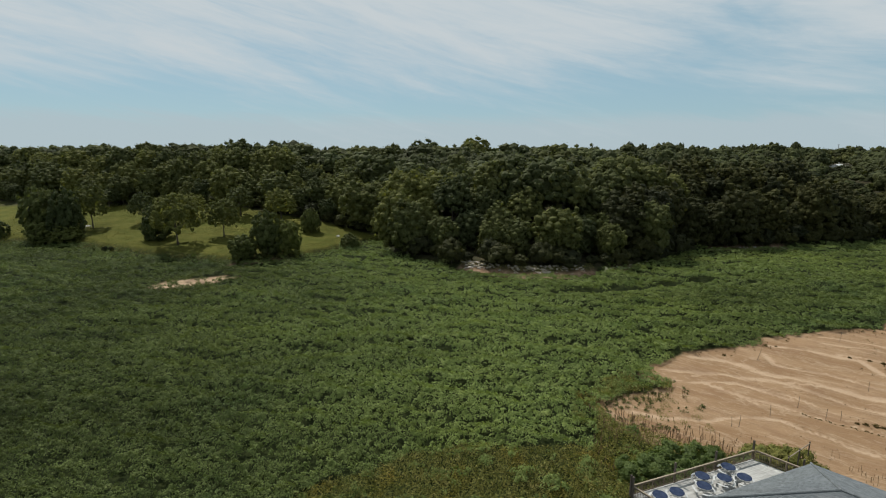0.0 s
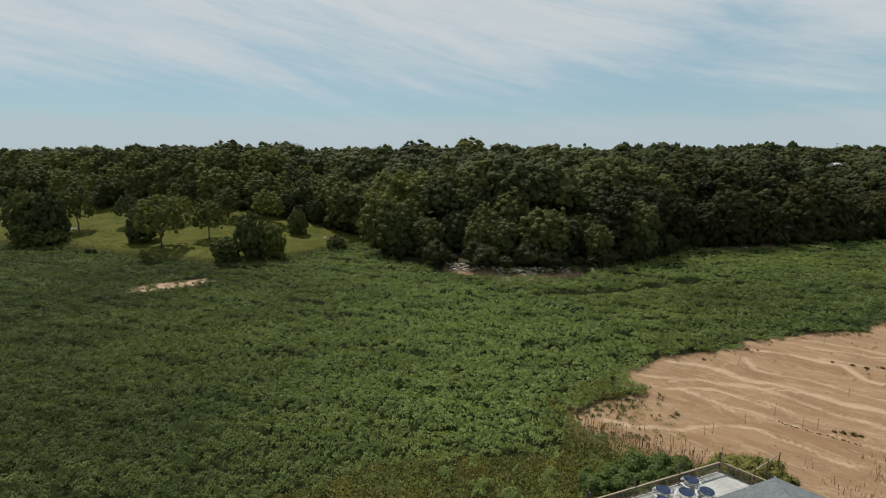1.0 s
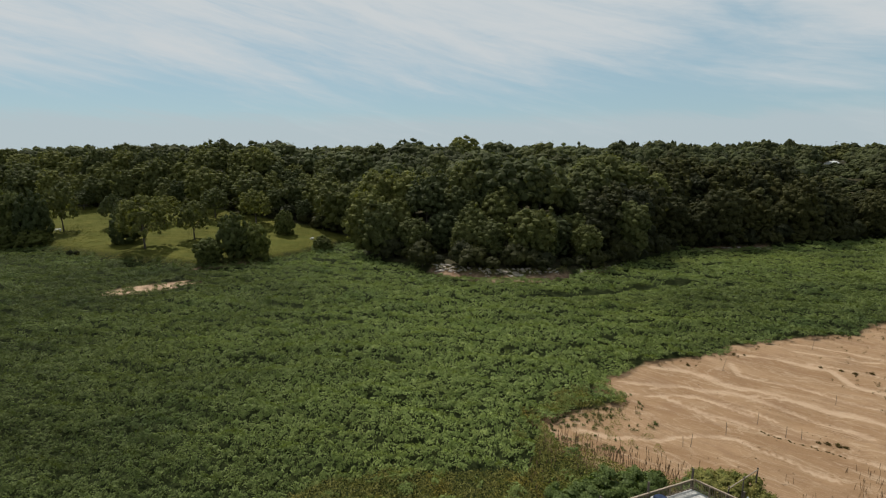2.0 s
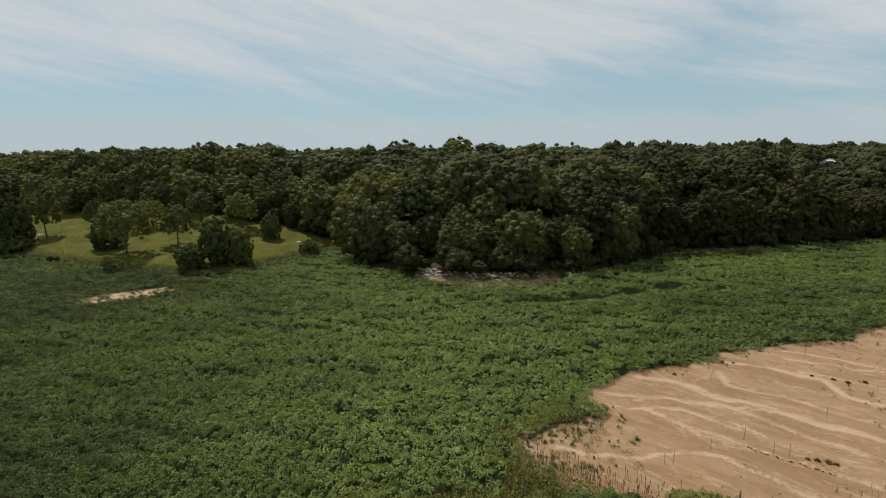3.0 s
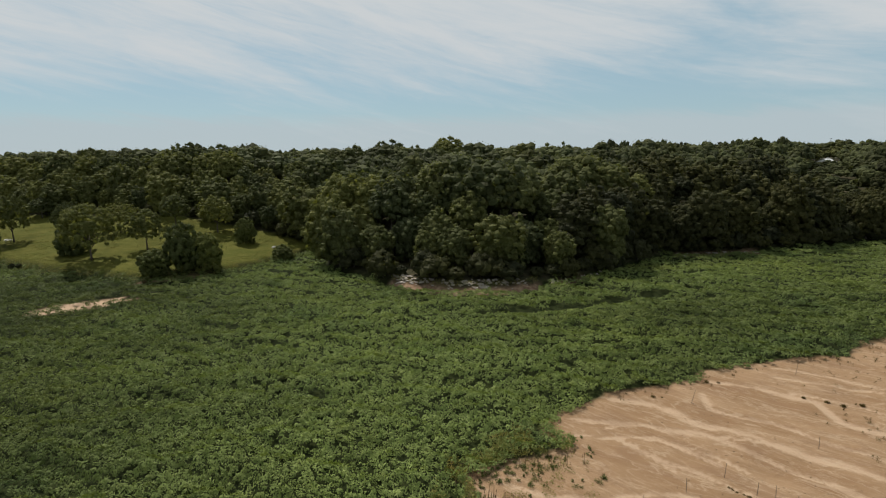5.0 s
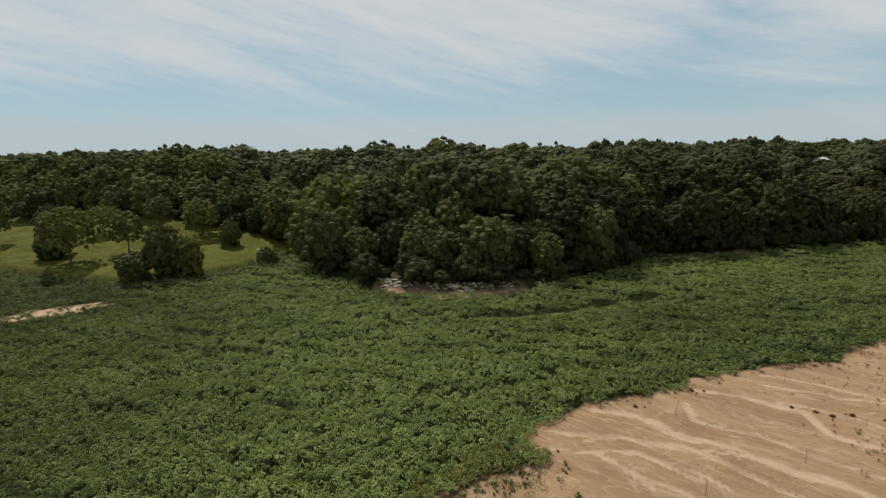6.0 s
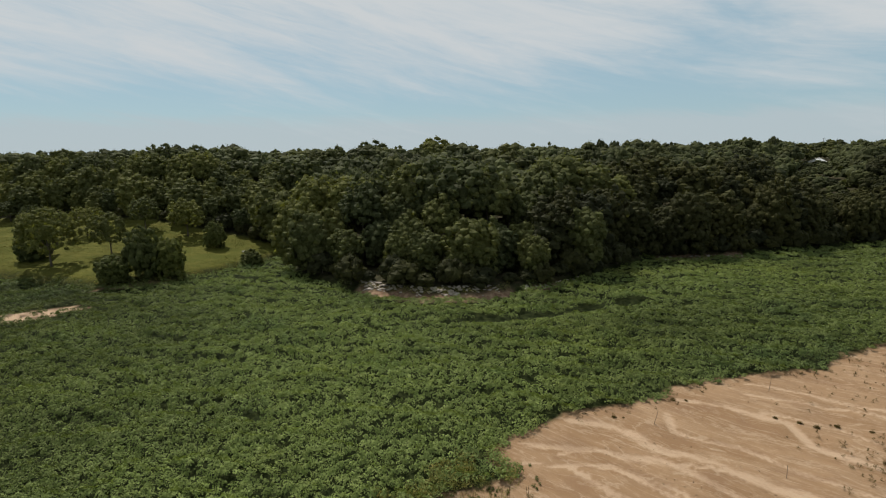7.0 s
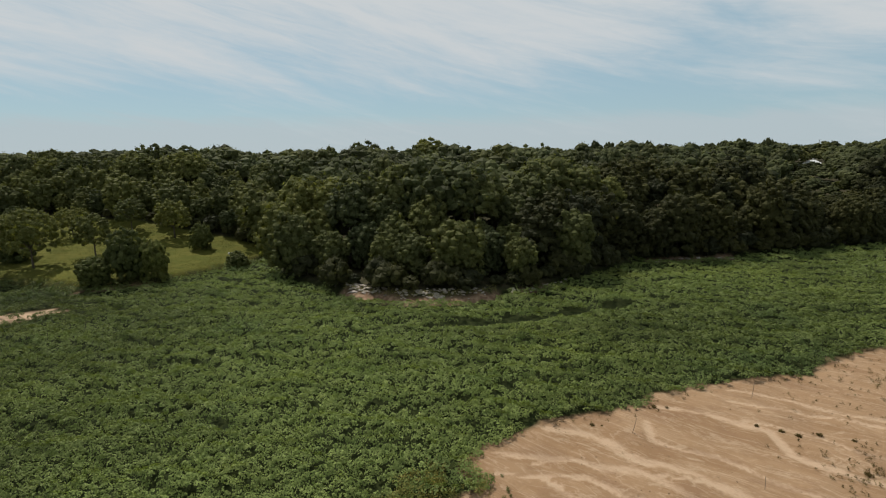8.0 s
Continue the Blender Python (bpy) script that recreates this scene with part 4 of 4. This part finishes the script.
def build_railing(ends, posts, tall_posts, label):
    """A railing of posts, two rails, a cap and close-set slats, from one end to the other."""
    a, b = Vector(ends[0]), Vector(ends[1])
    d = b - a
    L, turn = d.length, math.degrees(math.atan2(d.y, d.x))
    rail = tagged(new("deck_railing"), label, "railing")
    rail.matrix_basis = HOUSE @ pose(a.x, a.y, DECK_Z, 0, 0, turn)
    bm = bmesh.new()
    box(bm, (L, 0.085, 0.03), Matrix.Translation((L / 2, 0, 0.60)), 0.006)
    part("rail_cap", bm, RAIL_CAP, rail)
    for z in (0.08, 0.53):
        bm = bmesh.new()
        box(bm, (L, 0.03, 0.06), Matrix.Translation((L / 2, 0, z)), 0.006)
        part("rail", bm, RAIL_WOOD, rail)
    bm = bmesh.new()
    box(bm, (0.026, 0.014, 0.50), Matrix.Translation((0, 0, 0)), 0.004)
    slat = bpy.data.meshes.new("slat")
    bm.to_mesh(slat)
    bm.free()
    slat.materials.append(RAIL_WOOD)
    n = int(L / 0.085)
    for k in range(n):
        s = part("slat", slat, None, rail)
        s.location = ((k + 0.5) * L / n, 0.025, 0.30)
    for k in range(posts):
        bm = bmesh.new()
        big = k in tall_posts
        h, t = (1.20, 0.095) if big else (0.60, 0.06)
        box(bm, (t, t, h), Matrix.Translation((L * k / (posts - 1), -0.07, h / 2 - 0.02)), 0.012)
        part("post", bm, POST_WOOD if big else RAIL_WOOD, rail)
    return rail


build_railing(((0.0, 0.06, 0), (8.85, 0.06, 0)), 13, (0, 4, 8, 12), "weathered brown wooden deck railing with close slats")
build_railing(((-0.05, 0.1, 0), (-1.22, 2.95, 0)), 5, (3,), "weathered brown wooden deck railing with close slats")
build_railing(((8.8, 0.15, 0), (7.9, 3.6, 0)), 4, (0,), "weathered brown wooden deck railing at the deck's end")


def build_table():
    table = tagged(new("patio_table"), "round navy blue patio table with white curved benches", "table")
    bm = bmesh.new()
    bmesh.ops.create_cone(bm, cap_ends=True, segments=28, radius1=0.365, radius2=0.365, depth=0.03, matrix=Matrix.Translation((0, 0, 0.50)))
    bmesh.ops.bevel(bm, geom=[e for e in bm.edges if abs(e.verts[0].co.z - e.verts[1].co.z) < 1e-4], offset=0.008, segments=2, affect="EDGES")
    top = part("tabletop", bm, BLUE_TOP, table, "navy blue round top", False)
    bm = bmesh.new()
    ring = [(0.37 * math.cos(a), 0.37 * math.sin(a), 0.487) for a in np.linspace(0, math.tau, 25)]
    tube(bm, ring, [0.012] * 25, 6)
    part("rim", bm, WHITE_FRAME, top, "white metal rim")
    for k in range(4):
        a = k * math.pi / 2 + 0.4
        bm = bmesh.new()
        tube(bm, [(0.1 * math.cos(a), 0.1 * math.sin(a), 0.48), (0.25 * math.cos(a), 0.25 * math.sin(a), 0.20), (0.52 * math.cos(a), 0.52 * math.sin(a), 0.015)], [0.017] * 3, 6)
        tube(bm, [(0.25 * math.cos(a), 0.25 * math.sin(a), 0.20), (0.50 * math.cos(a), 0.50 * math.sin(a), 0.28)], [0.015] * 2, 6)
        part("leg", bm, WHITE_FRAME, table)
        bm = bmesh.new()
        rows = []
        for s in np.linspace(-0.55, 0.55, 7):
            rows.append([bm.verts.new((r * math.cos(a + s), r * math.sin(a + s), z)) for r, z in ((0.44, 0.305), (0.545, 0.305), (0.545, 0.285), (0.44, 0.285))])
        for r0, r1 in zip(rows, rows[1:]):
            for j in range(4):
                bm.faces.new((r0[j], r1[j], r1[(j + 1) % 4], r0[(j + 1) % 4]))
        bm.faces.new(rows[0])
        bm.faces.new(rows[-1][::-1])
        bmesh.ops.recalc_face_normals(bm, faces=bm.faces)
        part("bench", bm, WHITE_FRAME, table, "white curved bench")
    return table


TABLE = build_table()
for k, (x, y, turn) in enumerate(((11.33, 22.62, 10), (12.31, 22.88, 50), (14.26, 24.16, 20), (13.94, 23.35, 65), (15.36, 24.0, 30), (16.09, 24.95, 0), (16.45, 24.05, 45))):
    m = pose(x, y, DECK_Z, 0, 0, turn)
    if k == 0:
        TABLE.matrix_basis = m
        tagged(TABLE, group="tables on the deck")
    else:
        copy_thing(TABLE, m)

# ---------------------------------------------------------------- sand flat: stakes, weeds, stalks, stones
for x, y, h, lean in ((28.13, 36.3, 1.5, 2), (25.17, 35.06, 1.35, -1), (22.01, 33.67, 1.5, 3), (29.15, 34.7, 1.25, 1), (30.04, 34.4, 1.2, -2), (30.55, 45.4, 1.9, 9),
                      (42.1, 50.1, 2.1, 3), (36.1, 39.2, 1.3, -1), (21.5, 33.7, 1.1, -3)):
    bm = bmesh.new()
    tube(bm, [(0, 0, -0.2), (0.01, 0, h * 0.34), (0, 0.01, h * 0.68)], [0.018, 0.017, 0.014], 6)
    ob = tagged(part("stake", bm, STAKE_WOOD), "thin weathered wooden stake standing in the sand", "stake", "stakes on the sand")
    ob.matrix_basis = pose(x, y, float(land(x, y)), lean, lean * 0.7, 0)


def weed_arrays(gen, spread, height, leaves, leaf):
    q = np.abs(gen.normal(size=(leaves, 3))) * np.sign(gen.normal(size=(leaves, 3)))
    q = unit(q)
    q[:, 2] = np.abs(q[:, 2])
    pos = q * gen.uniform(0.3, 1.0, (leaves, 1)) * np.array([spread, spread, height])
    return leaf_arrays(pos + np.array([0, 0, 0.03]), unit(q + 0.6 * gen.normal(size=(leaves, 3))), leaf * gen.uniform(0.6, 1.4, leaves), gen, 0.25)


gen = np.random.default_rng(33)
WEEDS = []
for k in range(4):
    v, f = weed_arrays(np.random.default_rng(120 + k), 0.36, 0.42, 110, 0.17)
    WEEDS.append(Kind(tagged(new("weed_tuft", mesh_of("weed_tuft", v, f, SCRUB_LEAF)), "small scrubby weed growing in the sand", "weed")))
spots_list = [(27.7 + 3.6 * f + 0.12 * math.sin(40 * f), 35.35 - 3.0 * f + 0.1 * math.sin(23 * f), 0.16 + 0.18 * abs(math.sin(57 * f))) for f in np.linspace(0.02, 1.0, 26)]
spots_list += [(30.9, 33.9, 0.6), (31.4, 33.75, 0.8), (31.9, 33.5, 0.9), (32.3, 33.3, 0.7), (28.0, 46.6, 0.7), (28.7, 46.5, 0.4), (33.6, 49.0, 0.8), (34.6, 48.9, 0.5),
              (42.0, 44.6, 0.9), (41.2, 45.2, 0.8), (43.6, 44.7, 0.8), (39.9, 46.0, 0.6), (45.3, 43.8, 0.6), (43.2, 40.2, 0.8), (44.0, 39.0, 1.0), (44.8, 38.4, 1.1), (45.8, 39.4, 0.9)]
for k, (x, y, s) in enumerate(spots_list):
    WEEDS[k % 4].place(stand(x, y, gen.uniform(0, 360), s * 0.85, s * 0.6, 0.02), "", "weeds on the sand")

# shrubs between deck and sand
SHORE_BUSH = Kind(make_tree("shrub", "bright green leafy shrub beside the deck", "shrub", 140, 1.5, 1.2, 0.05, 46, 90, 0.11, 0.04, 4, 0.40, SHORE_LEAF, 0.2, -0.6))
DRY_BUSH = Kind(make_tree("shrub", "brown and olive dry shrub beside the deck corner", "shrub", 141, 1.5, 1.2, 0.05, 40, 70, 0.10, 0.04, 5, 0.30, WEED_LEAF, 0.2, -0.6))
for x, y, s, h in ((19.6, 28.2, 0.9, 0.7), (20.4, 28.8, 0.9, 0.8), (21.6, 28.4, 0.9, 0.8), (16.6, 28.6, 0.9, 0.9), (15.0, 28.3, 1.15, 1.0), (13.4, 27.4, 1.1, 1.0), (17.6, 29.0, 0.7, 0.75), (12.0, 27.3, 1.0, 0.9), (14.2, 26.6, 1.0, 0.8), (22.6, 28.3, 0.85, 0.95), (21.5, 29.3, 0.8, 0.7), (20.6, 29.6, 0.7, 0.6), (22.9, 27.4, 0.7, 0.7)):
    (DRY_BUSH if x > 20 else SHORE_BUSH).place(stand(x, y, gen.uniform(0, 360), s, h, 0.02), "", "shrubs by the deck")

# brown and yellow weeds along the sand and in front of the deck
wx, wy = scatter(520000, -14, 46, 18, 50, gen)
near_sand = inside(SAND, wx, wy) + 1.0 * (fbm(wx, wy, 1.2, 3) - 0.5)
band = (near_sand > -2.6) & (near_sand < 0.15) & (wx < 23) & (wy < 42)
front = dry_front(wx, wy)
spot = (inside(SAND, wx, wy) > 0) & (wx < 20) & (wy > 33) & (wy < 40) & (fbm(wx, wy, 0.8, 1) > 0.57)
keep = ((band & (fbm(wx, wy, 1.0, 5) > 0.45)) | front | spot) & (inside(HOUSE_AREA, wx, wy) < -0.2)
wx, wy = wx[keep], wy[keep]
lx = gen.uniform(-100, -14, 16000)
ly = shore(lx) + gen.normal(size=len(lx)) * 0.9 + 0.6
bx = gen.uniform(3, 25, 2600)
by = shore(bx) + gen.uniform(0.5, 1.5, len(bx)) + 0.8 * (fbm(bx, bx, 2, 2) - 0.5)
wx, wy = np.concatenate([wx, lx, bx]), np.concatenate([wy, ly, by])
open_sand = inside(SAND, wx, wy) > 0
wz = land(wx, wy) + np.abs(gen.normal(size=len(wx))) * np.where(open_sand, 0.06, 0.2) + np.where(open_sand, 0.02, 0.25)
v, f = leaf_arrays(np.stack([wx, wy, wz], axis=1), unit(gen.normal(size=(len(wx), 3)) + np.array([0, 0, 0.5])), np.where(open_sand, 0.55, 1.0) * gen.uniform(0.08, 0.18, len(wx)), gen, 0.2)
tagged(new("dry_weeds", mesh_of("dry_weeds", v, f, WEED_LEAF)), "yellow-brown dry weeds at the edge of the sand", "weeds", kind="stuff")

sx, sy = scatter(5200, 10, 46, 24, 44, gen)
g = inside(SAND, sx, sy)
keep = ((g > -2.2) & (g < 1.3) & (sy < 38) & (sx < 25) & (fbm(sx, sy, 2.2, 1) > 0.42)) | ((sx > 26) & (sy < 31) & (fbm(sx, sy, 3, 2) > 0.58))
keep |= (inside(DRY, sx, sy) > 0) & (gen.random(len(sx)) < 0.8)
keep &= inside(HOUSE_AREA, sx, sy) < -0.3
sx, sy = sx[keep][:1500], sy[keep][:1500]
along = gen.uniform(0, 1, 170)
sx = np.concatenate([sx, np.interp(along, [0, 0.2, 0.55, 1], [13.2, 14.6, 16.5, 20.6]) + 0.75 * gen.normal(size=170)])
sy = np.concatenate([sy, np.interp(along, [0, 0.2, 0.55, 1], [34.6, 33.6, 31.9, 30.4]) + 0.65 * gen.normal(size=170)])
bm = bmesh.new()
for x, y in zip(sx, sy):
    h, z = gen.uniform(0.2, 0.85) * (0.55 if x > 26 else 1.0), float(land(x, y))
    a, b = gen.normal(size=2) * 0.10 * h
    tube(bm, [(x, y, z - 0.03), (x + a, y + b, z + h)], [0.014, 0.009], 3)
    if h > 0.55:
        tube(bm, [(x + a * 0.72, y + b * 0.72, z + h * 0.72), (x + a, y + b, z + h * 1.04)], [0.028, 0.014], 4)
tagged(part("dead_stalks", bm, DEAD_STALK), "brown dead weed stalks standing at the sand's edge", "weeds", kind="stuff")

# small green tufts on the sandy spit
ux, uy = scatter(460, 11.5, 21, 33.0, 41, gen)
g = inside(SAND, ux, uy)
keep = (g > -0.2) & (g < 3.2) & (fbm(ux, uy, 1.6, 3) > 0.42)
ux, uy = ux[keep], uy[keep]
who = np.repeat(np.arange(len(ux)), 46)
k = len(who)
rad = gen.uniform(0.05, 0.22, len(ux))[who] * np.sqrt(gen.random(k))
ang = gen.uniform(0, math.tau, k)
px, py = ux[who] + rad * np.cos(ang), uy[who] + rad * np.sin(ang)
v, f = leaf_arrays(np.stack([px, py, land(px, py) + gen.uniform(0.01, 0.16, k)], axis=1), unit(gen.normal(size=(k, 3)) * 0.6 + np.array([0, 0, 1])), gen.uniform(0.04, 0.10, k), gen, 0.3)
tagged(new("spit_tufts", mesh_of("spit_tufts", v, f, SPIT_LEAF)), "low green tufts spreading over the sandy spit", "weeds", kind="stuff")

# brown scrub scattered over the drier sand
ux, uy = scatter(9000, 24, 66, 32, 60, gen)
g = inside(SAND, ux, uy)
dry = 1.1 * np.exp(-((ux - 43.5) / 3.2) ** 2 - ((uy - 39.5) / 3.0) ** 2) + 0.12 * np.exp(-((ux - 48) / 5.0) ** 2 - ((uy - 44) / 6.0) ** 2)
dry = (dry + 0.5 * np.exp(-((ux - 54) / 6.0) ** 2 - ((uy - 54) / 3.0) ** 2)) * sstep(0.35, 0.6, fbm(ux, uy, 1.3, 2)) + 0.22 * (g < 1.2) * (fbm(ux, uy, 2.5, 4) > 0.48)
keep = (g > 0.05) & (gen.random(len(ux)) < dry)
ux, uy = ux[keep], uy[keep]
who = np.repeat(np.arange(len(ux)), 30)
k = len(who)
rad = gen.uniform(0.04, 0.20, len(ux))[who] * np.sqrt(gen.random(k))
ang = gen.uniform(0, math.tau, k)
px, py = ux[who] + rad * np.cos(ang), uy[who] + rad * np.sin(ang)
v, f = leaf_arrays(np.stack([px, py, land(px, py) + gen.uniform(0.01, 0.20, k)], axis=1), unit(gen.normal(size=(k, 3)) * 0.8 + np.array([0, 0, 1])), gen.uniform(0.04, 0.09, k), gen, 0.25)
tagged(new("sand_scrub", mesh_of("sand_scrub", v, f, SCRUB_LEAF)), "small brown and green scrub plants scattered on the sand", "weeds", kind="stuff")

# crumbs of mud and litter on the sand
cx, cy = scatter(2200, 12, 62, 26, 57, gen)
keep = (inside(SAND, cx, cy) > 0.3) & (fbm(cx, cy, 4, 5) > 0.50)
cx, cy = cx[keep], cy[keep]
v, f = leaf_arrays(np.stack([cx, cy, land(cx, cy) + 0.03], axis=1), unit(gen.normal(size=(len(cx), 3)) * 0.5 + np.array([0, 0, 1])), gen.uniform(0.05, 0.17, len(cx)), gen, 0.35, 0.25)
tagged(new("sand_debris", mesh_of("sand_debris", v, f, DEAD_STALK)), "scattered brown dead leaves and mud crumbs on sand", "debris", kind="stuff")

# mown grass of the lawn, and a few saplings on it
lx, ly = scatter(200000, -112, -12, 84, 138, gen)
keep = (ly > shore(lx) + 0.8) & (ly < lawn_back(lx)) & (gen.random(len(lx)) < 0.25 + 0.5 * (fbm(lx, ly, 2.5, 2) > 0.5))
lx, ly = lx[keep], ly[keep]
v, f = leaf_arrays(np.stack([lx, ly, land(lx, ly) + 0.05], axis=1), unit(gen.normal(size=(len(lx), 3)) * 0.45 + np.array([0, 0, 1])), gen.uniform(0.10, 0.24, len(lx)), gen, 0.2)
tagged(new("lawn_grass", mesh_of("lawn_grass", v, f, LAWN_BLADE)), "short yellow-green mown grass on the sloping lawn", "grass", kind="stuff")
for x, y, s in ((-66.5, 96.9, 0.5), (-65.6, 97.3, 0.38), (-69.5, 97.6, 0.35)):
    UNDER[0].place(stand(x, y, gen.uniform(0, 360), s * 0.7, s), "small sapling at the foot of the lawn", "trees on the lawn")

# broken limestone on the bank under the wood
def rock_mesh(seed):
    g = np.random.default_rng(seed)
    bm = bmesh.new()
    bmesh.ops.create_icosphere(bm, subdivisions=1, radius=1.0)
    for p in bm.verts:
        p.co = Vector(p.co) * g.uniform(0.7, 1.15)
        p.co.z *= 0.6
    me = bpy.data.meshes.new("rock")
    bm.to_mesh(me)
    bm.free()
    me.materials.append(ROCK)
    return me


ROCKS = [rock_mesh(200 + k) for k in range(5)]
for k in range(200):
    x = (gen.uniform(3.2, 23.5) if k % 3 else (gen.normal(6.2, 1.6) if k % 2 else gen.normal(17.5, 2.0))) if k < 150 else (gen.uniform(27, 37) if k < 175 else gen.uniform(54, 71))
    y = float(shore(x)) + (1.5 + 0.55 * gen.normal() if k < 150 else gen.uniform(-0.7, 0.6))
    ob = tagged(new("rock", ROCKS[k % 5]), "pale broken limestone rock on the lake bank", "rock", "rocks on the bank")
    s = 0.13 + 0.26 * gen.random() ** 2
    ob.matrix_basis = pose(x, y, float(land(x, y)) + 0.05 * s, gen.uniform(-20, 20), gen.uniform(-20, 20), gen.uniform(0, 360)) @ Matrix.Diagonal((s * gen.uniform(1.2, 2.4), s, s * gen.uniform(0.7, 1.1), 1))


def build_bench():
    bench = tagged(new("picnic_bench"), "white picnic bench on the mown lawn", "bench")
    for name, size, at in (("seat", (1.6, 0.7, 0.06), (0, 0, 0.72)), ("side_seat", (1.6, 0.26, 0.05), (0, 0.6, 0.45)), ("side_seat", (1.6, 0.26, 0.05), (0, -0.6, 0.45)),
                           ("leg", (0.08, 1.3, 0.08), (-0.6, 0, 0.40)), ("leg", (0.08, 1.3, 0.08), (0.6, 0, 0.40)),
                           ("post", (0.08, 0.5, 0.72), (-0.6, 0, 0.36)), ("post", (0.08, 0.5, 0.72), (0.6, 0, 0.36))):
        part(name, box(bmesh.new(), size, Matrix.Translation(at), 0.01), WHITE_FRAME, bench)
    return bench


BENCH = build_bench()
BENCH.matrix_basis = stand(-83.0, 115.8, 20, 0.75, 0.75, 0.0)
copy_thing(BENCH, stand(-22.5, 106.5, 60, 0.6, 0.6, 0.0))


def build_far_house(x, y, turn):
    h = tagged(new("farmhouse"), "distant white house among the trees", "house")
    part("wall", box(bmesh.new(), (12, 8, 4.5), Matrix.Translation((0, 0, 2.2)), 0.05), WHITE_FRAME, h)
    bm = bmesh.new()
    p = [bm.verts.new(c) for c in ((-6.5, -4.6, 4.4), (6.5, -4.6, 4.4), (6.5, 4.6, 4.4), (-6.5, 4.6, 4.4), (-6.5, 0, 7), (6.5, 0, 7))]
    for f in ((0, 1, 5, 4), (2, 3, 4, 5), (0, 4, 3), (1, 2, 5), (3, 2, 1, 0)):
        bm.faces.new([p[i] for i in f])
    part("roof", bm, PALE_ROOF, h, "pale grey roof")
    part("chimney", box(bmesh.new(), (0.9, 0.9, 2.2), Matrix.Translation((3.6, 0.8, 7.0))), SIDING, h)
    for u in (-3.5, 0, 3.5):
        part("window", box(bmesh.new(), (1.1, 0.08, 1.4), Matrix.Translation((u, -4.02, 2.6))), GLASS, h)
    h.matrix_basis = pose(x, y, float(land(x, y)), 0, 0, turn) @ Matrix.Scale(0.62, 4)


build_far_house(196.5, 253, 35)

# a thin mast on the far skyline
mast = tagged(new("radio_mast"), "thin grey lattice mast on the far skyline", "mast")
mast_z = float(land(391, 507))
mast.matrix_basis = Matrix.Translation((391, 507, mast_z))
part("mast_pole", tube(bmesh.new(), [(0, 0, -0.5), (0, 0, 10), (0, 0, 25.0 - mast_z)], [0.35, 0.3, 0.2], 6), SHUTTER, mast)
for z in (14.0, 17.0):
    part("antenna", box(bmesh.new(), (2.4, 0.5, 0.4), Matrix.Translation((0, 0, z)), 0.05), SHUTTER, mast)

# handrail that leads from the deck down to the lake bed
RAIL_A, RAIL_B = Vector((19.6, 25.3, 3.0)), Vector((22.87, 28.0, 2.2))
hand = tagged(new("stair_handrail"), "thin weathered wooden handrail leading down to the sand", "railing")
hand.matrix_basis = Matrix.Translation((RAIL_A.x, RAIL_A.y, 0))
drop = Vector((RAIL_A.x, RAIL_A.y, 0))
part("rail", tube(bmesh.new(), [RAIL_A - drop, (RAIL_A + RAIL_B) / 2 - drop, RAIL_B - drop], [0.03] * 3, 6), RAIL_CAP, hand)
for f in (0.02, 0.5, 0.98):
    p = RAIL_A.lerp(RAIL_B, f) - drop
    foot = float(land(p.x + drop.x, p.y + drop.y)) - 0.2
    part("post", tube(bmesh.new(), [(p.x, p.y, foot), (p.x, p.y, p.z + 0.12)], [0.04, 0.036], 6), POST_WOOD, hand)

# from plan units to metres
for ob in list(scene.objects):
    if ob.parent is None and ob.type in ("MESH", "EMPTY"):
        ob.matrix_basis = Matrix.Scale(UNIT, 4) @ ob.matrix_basis
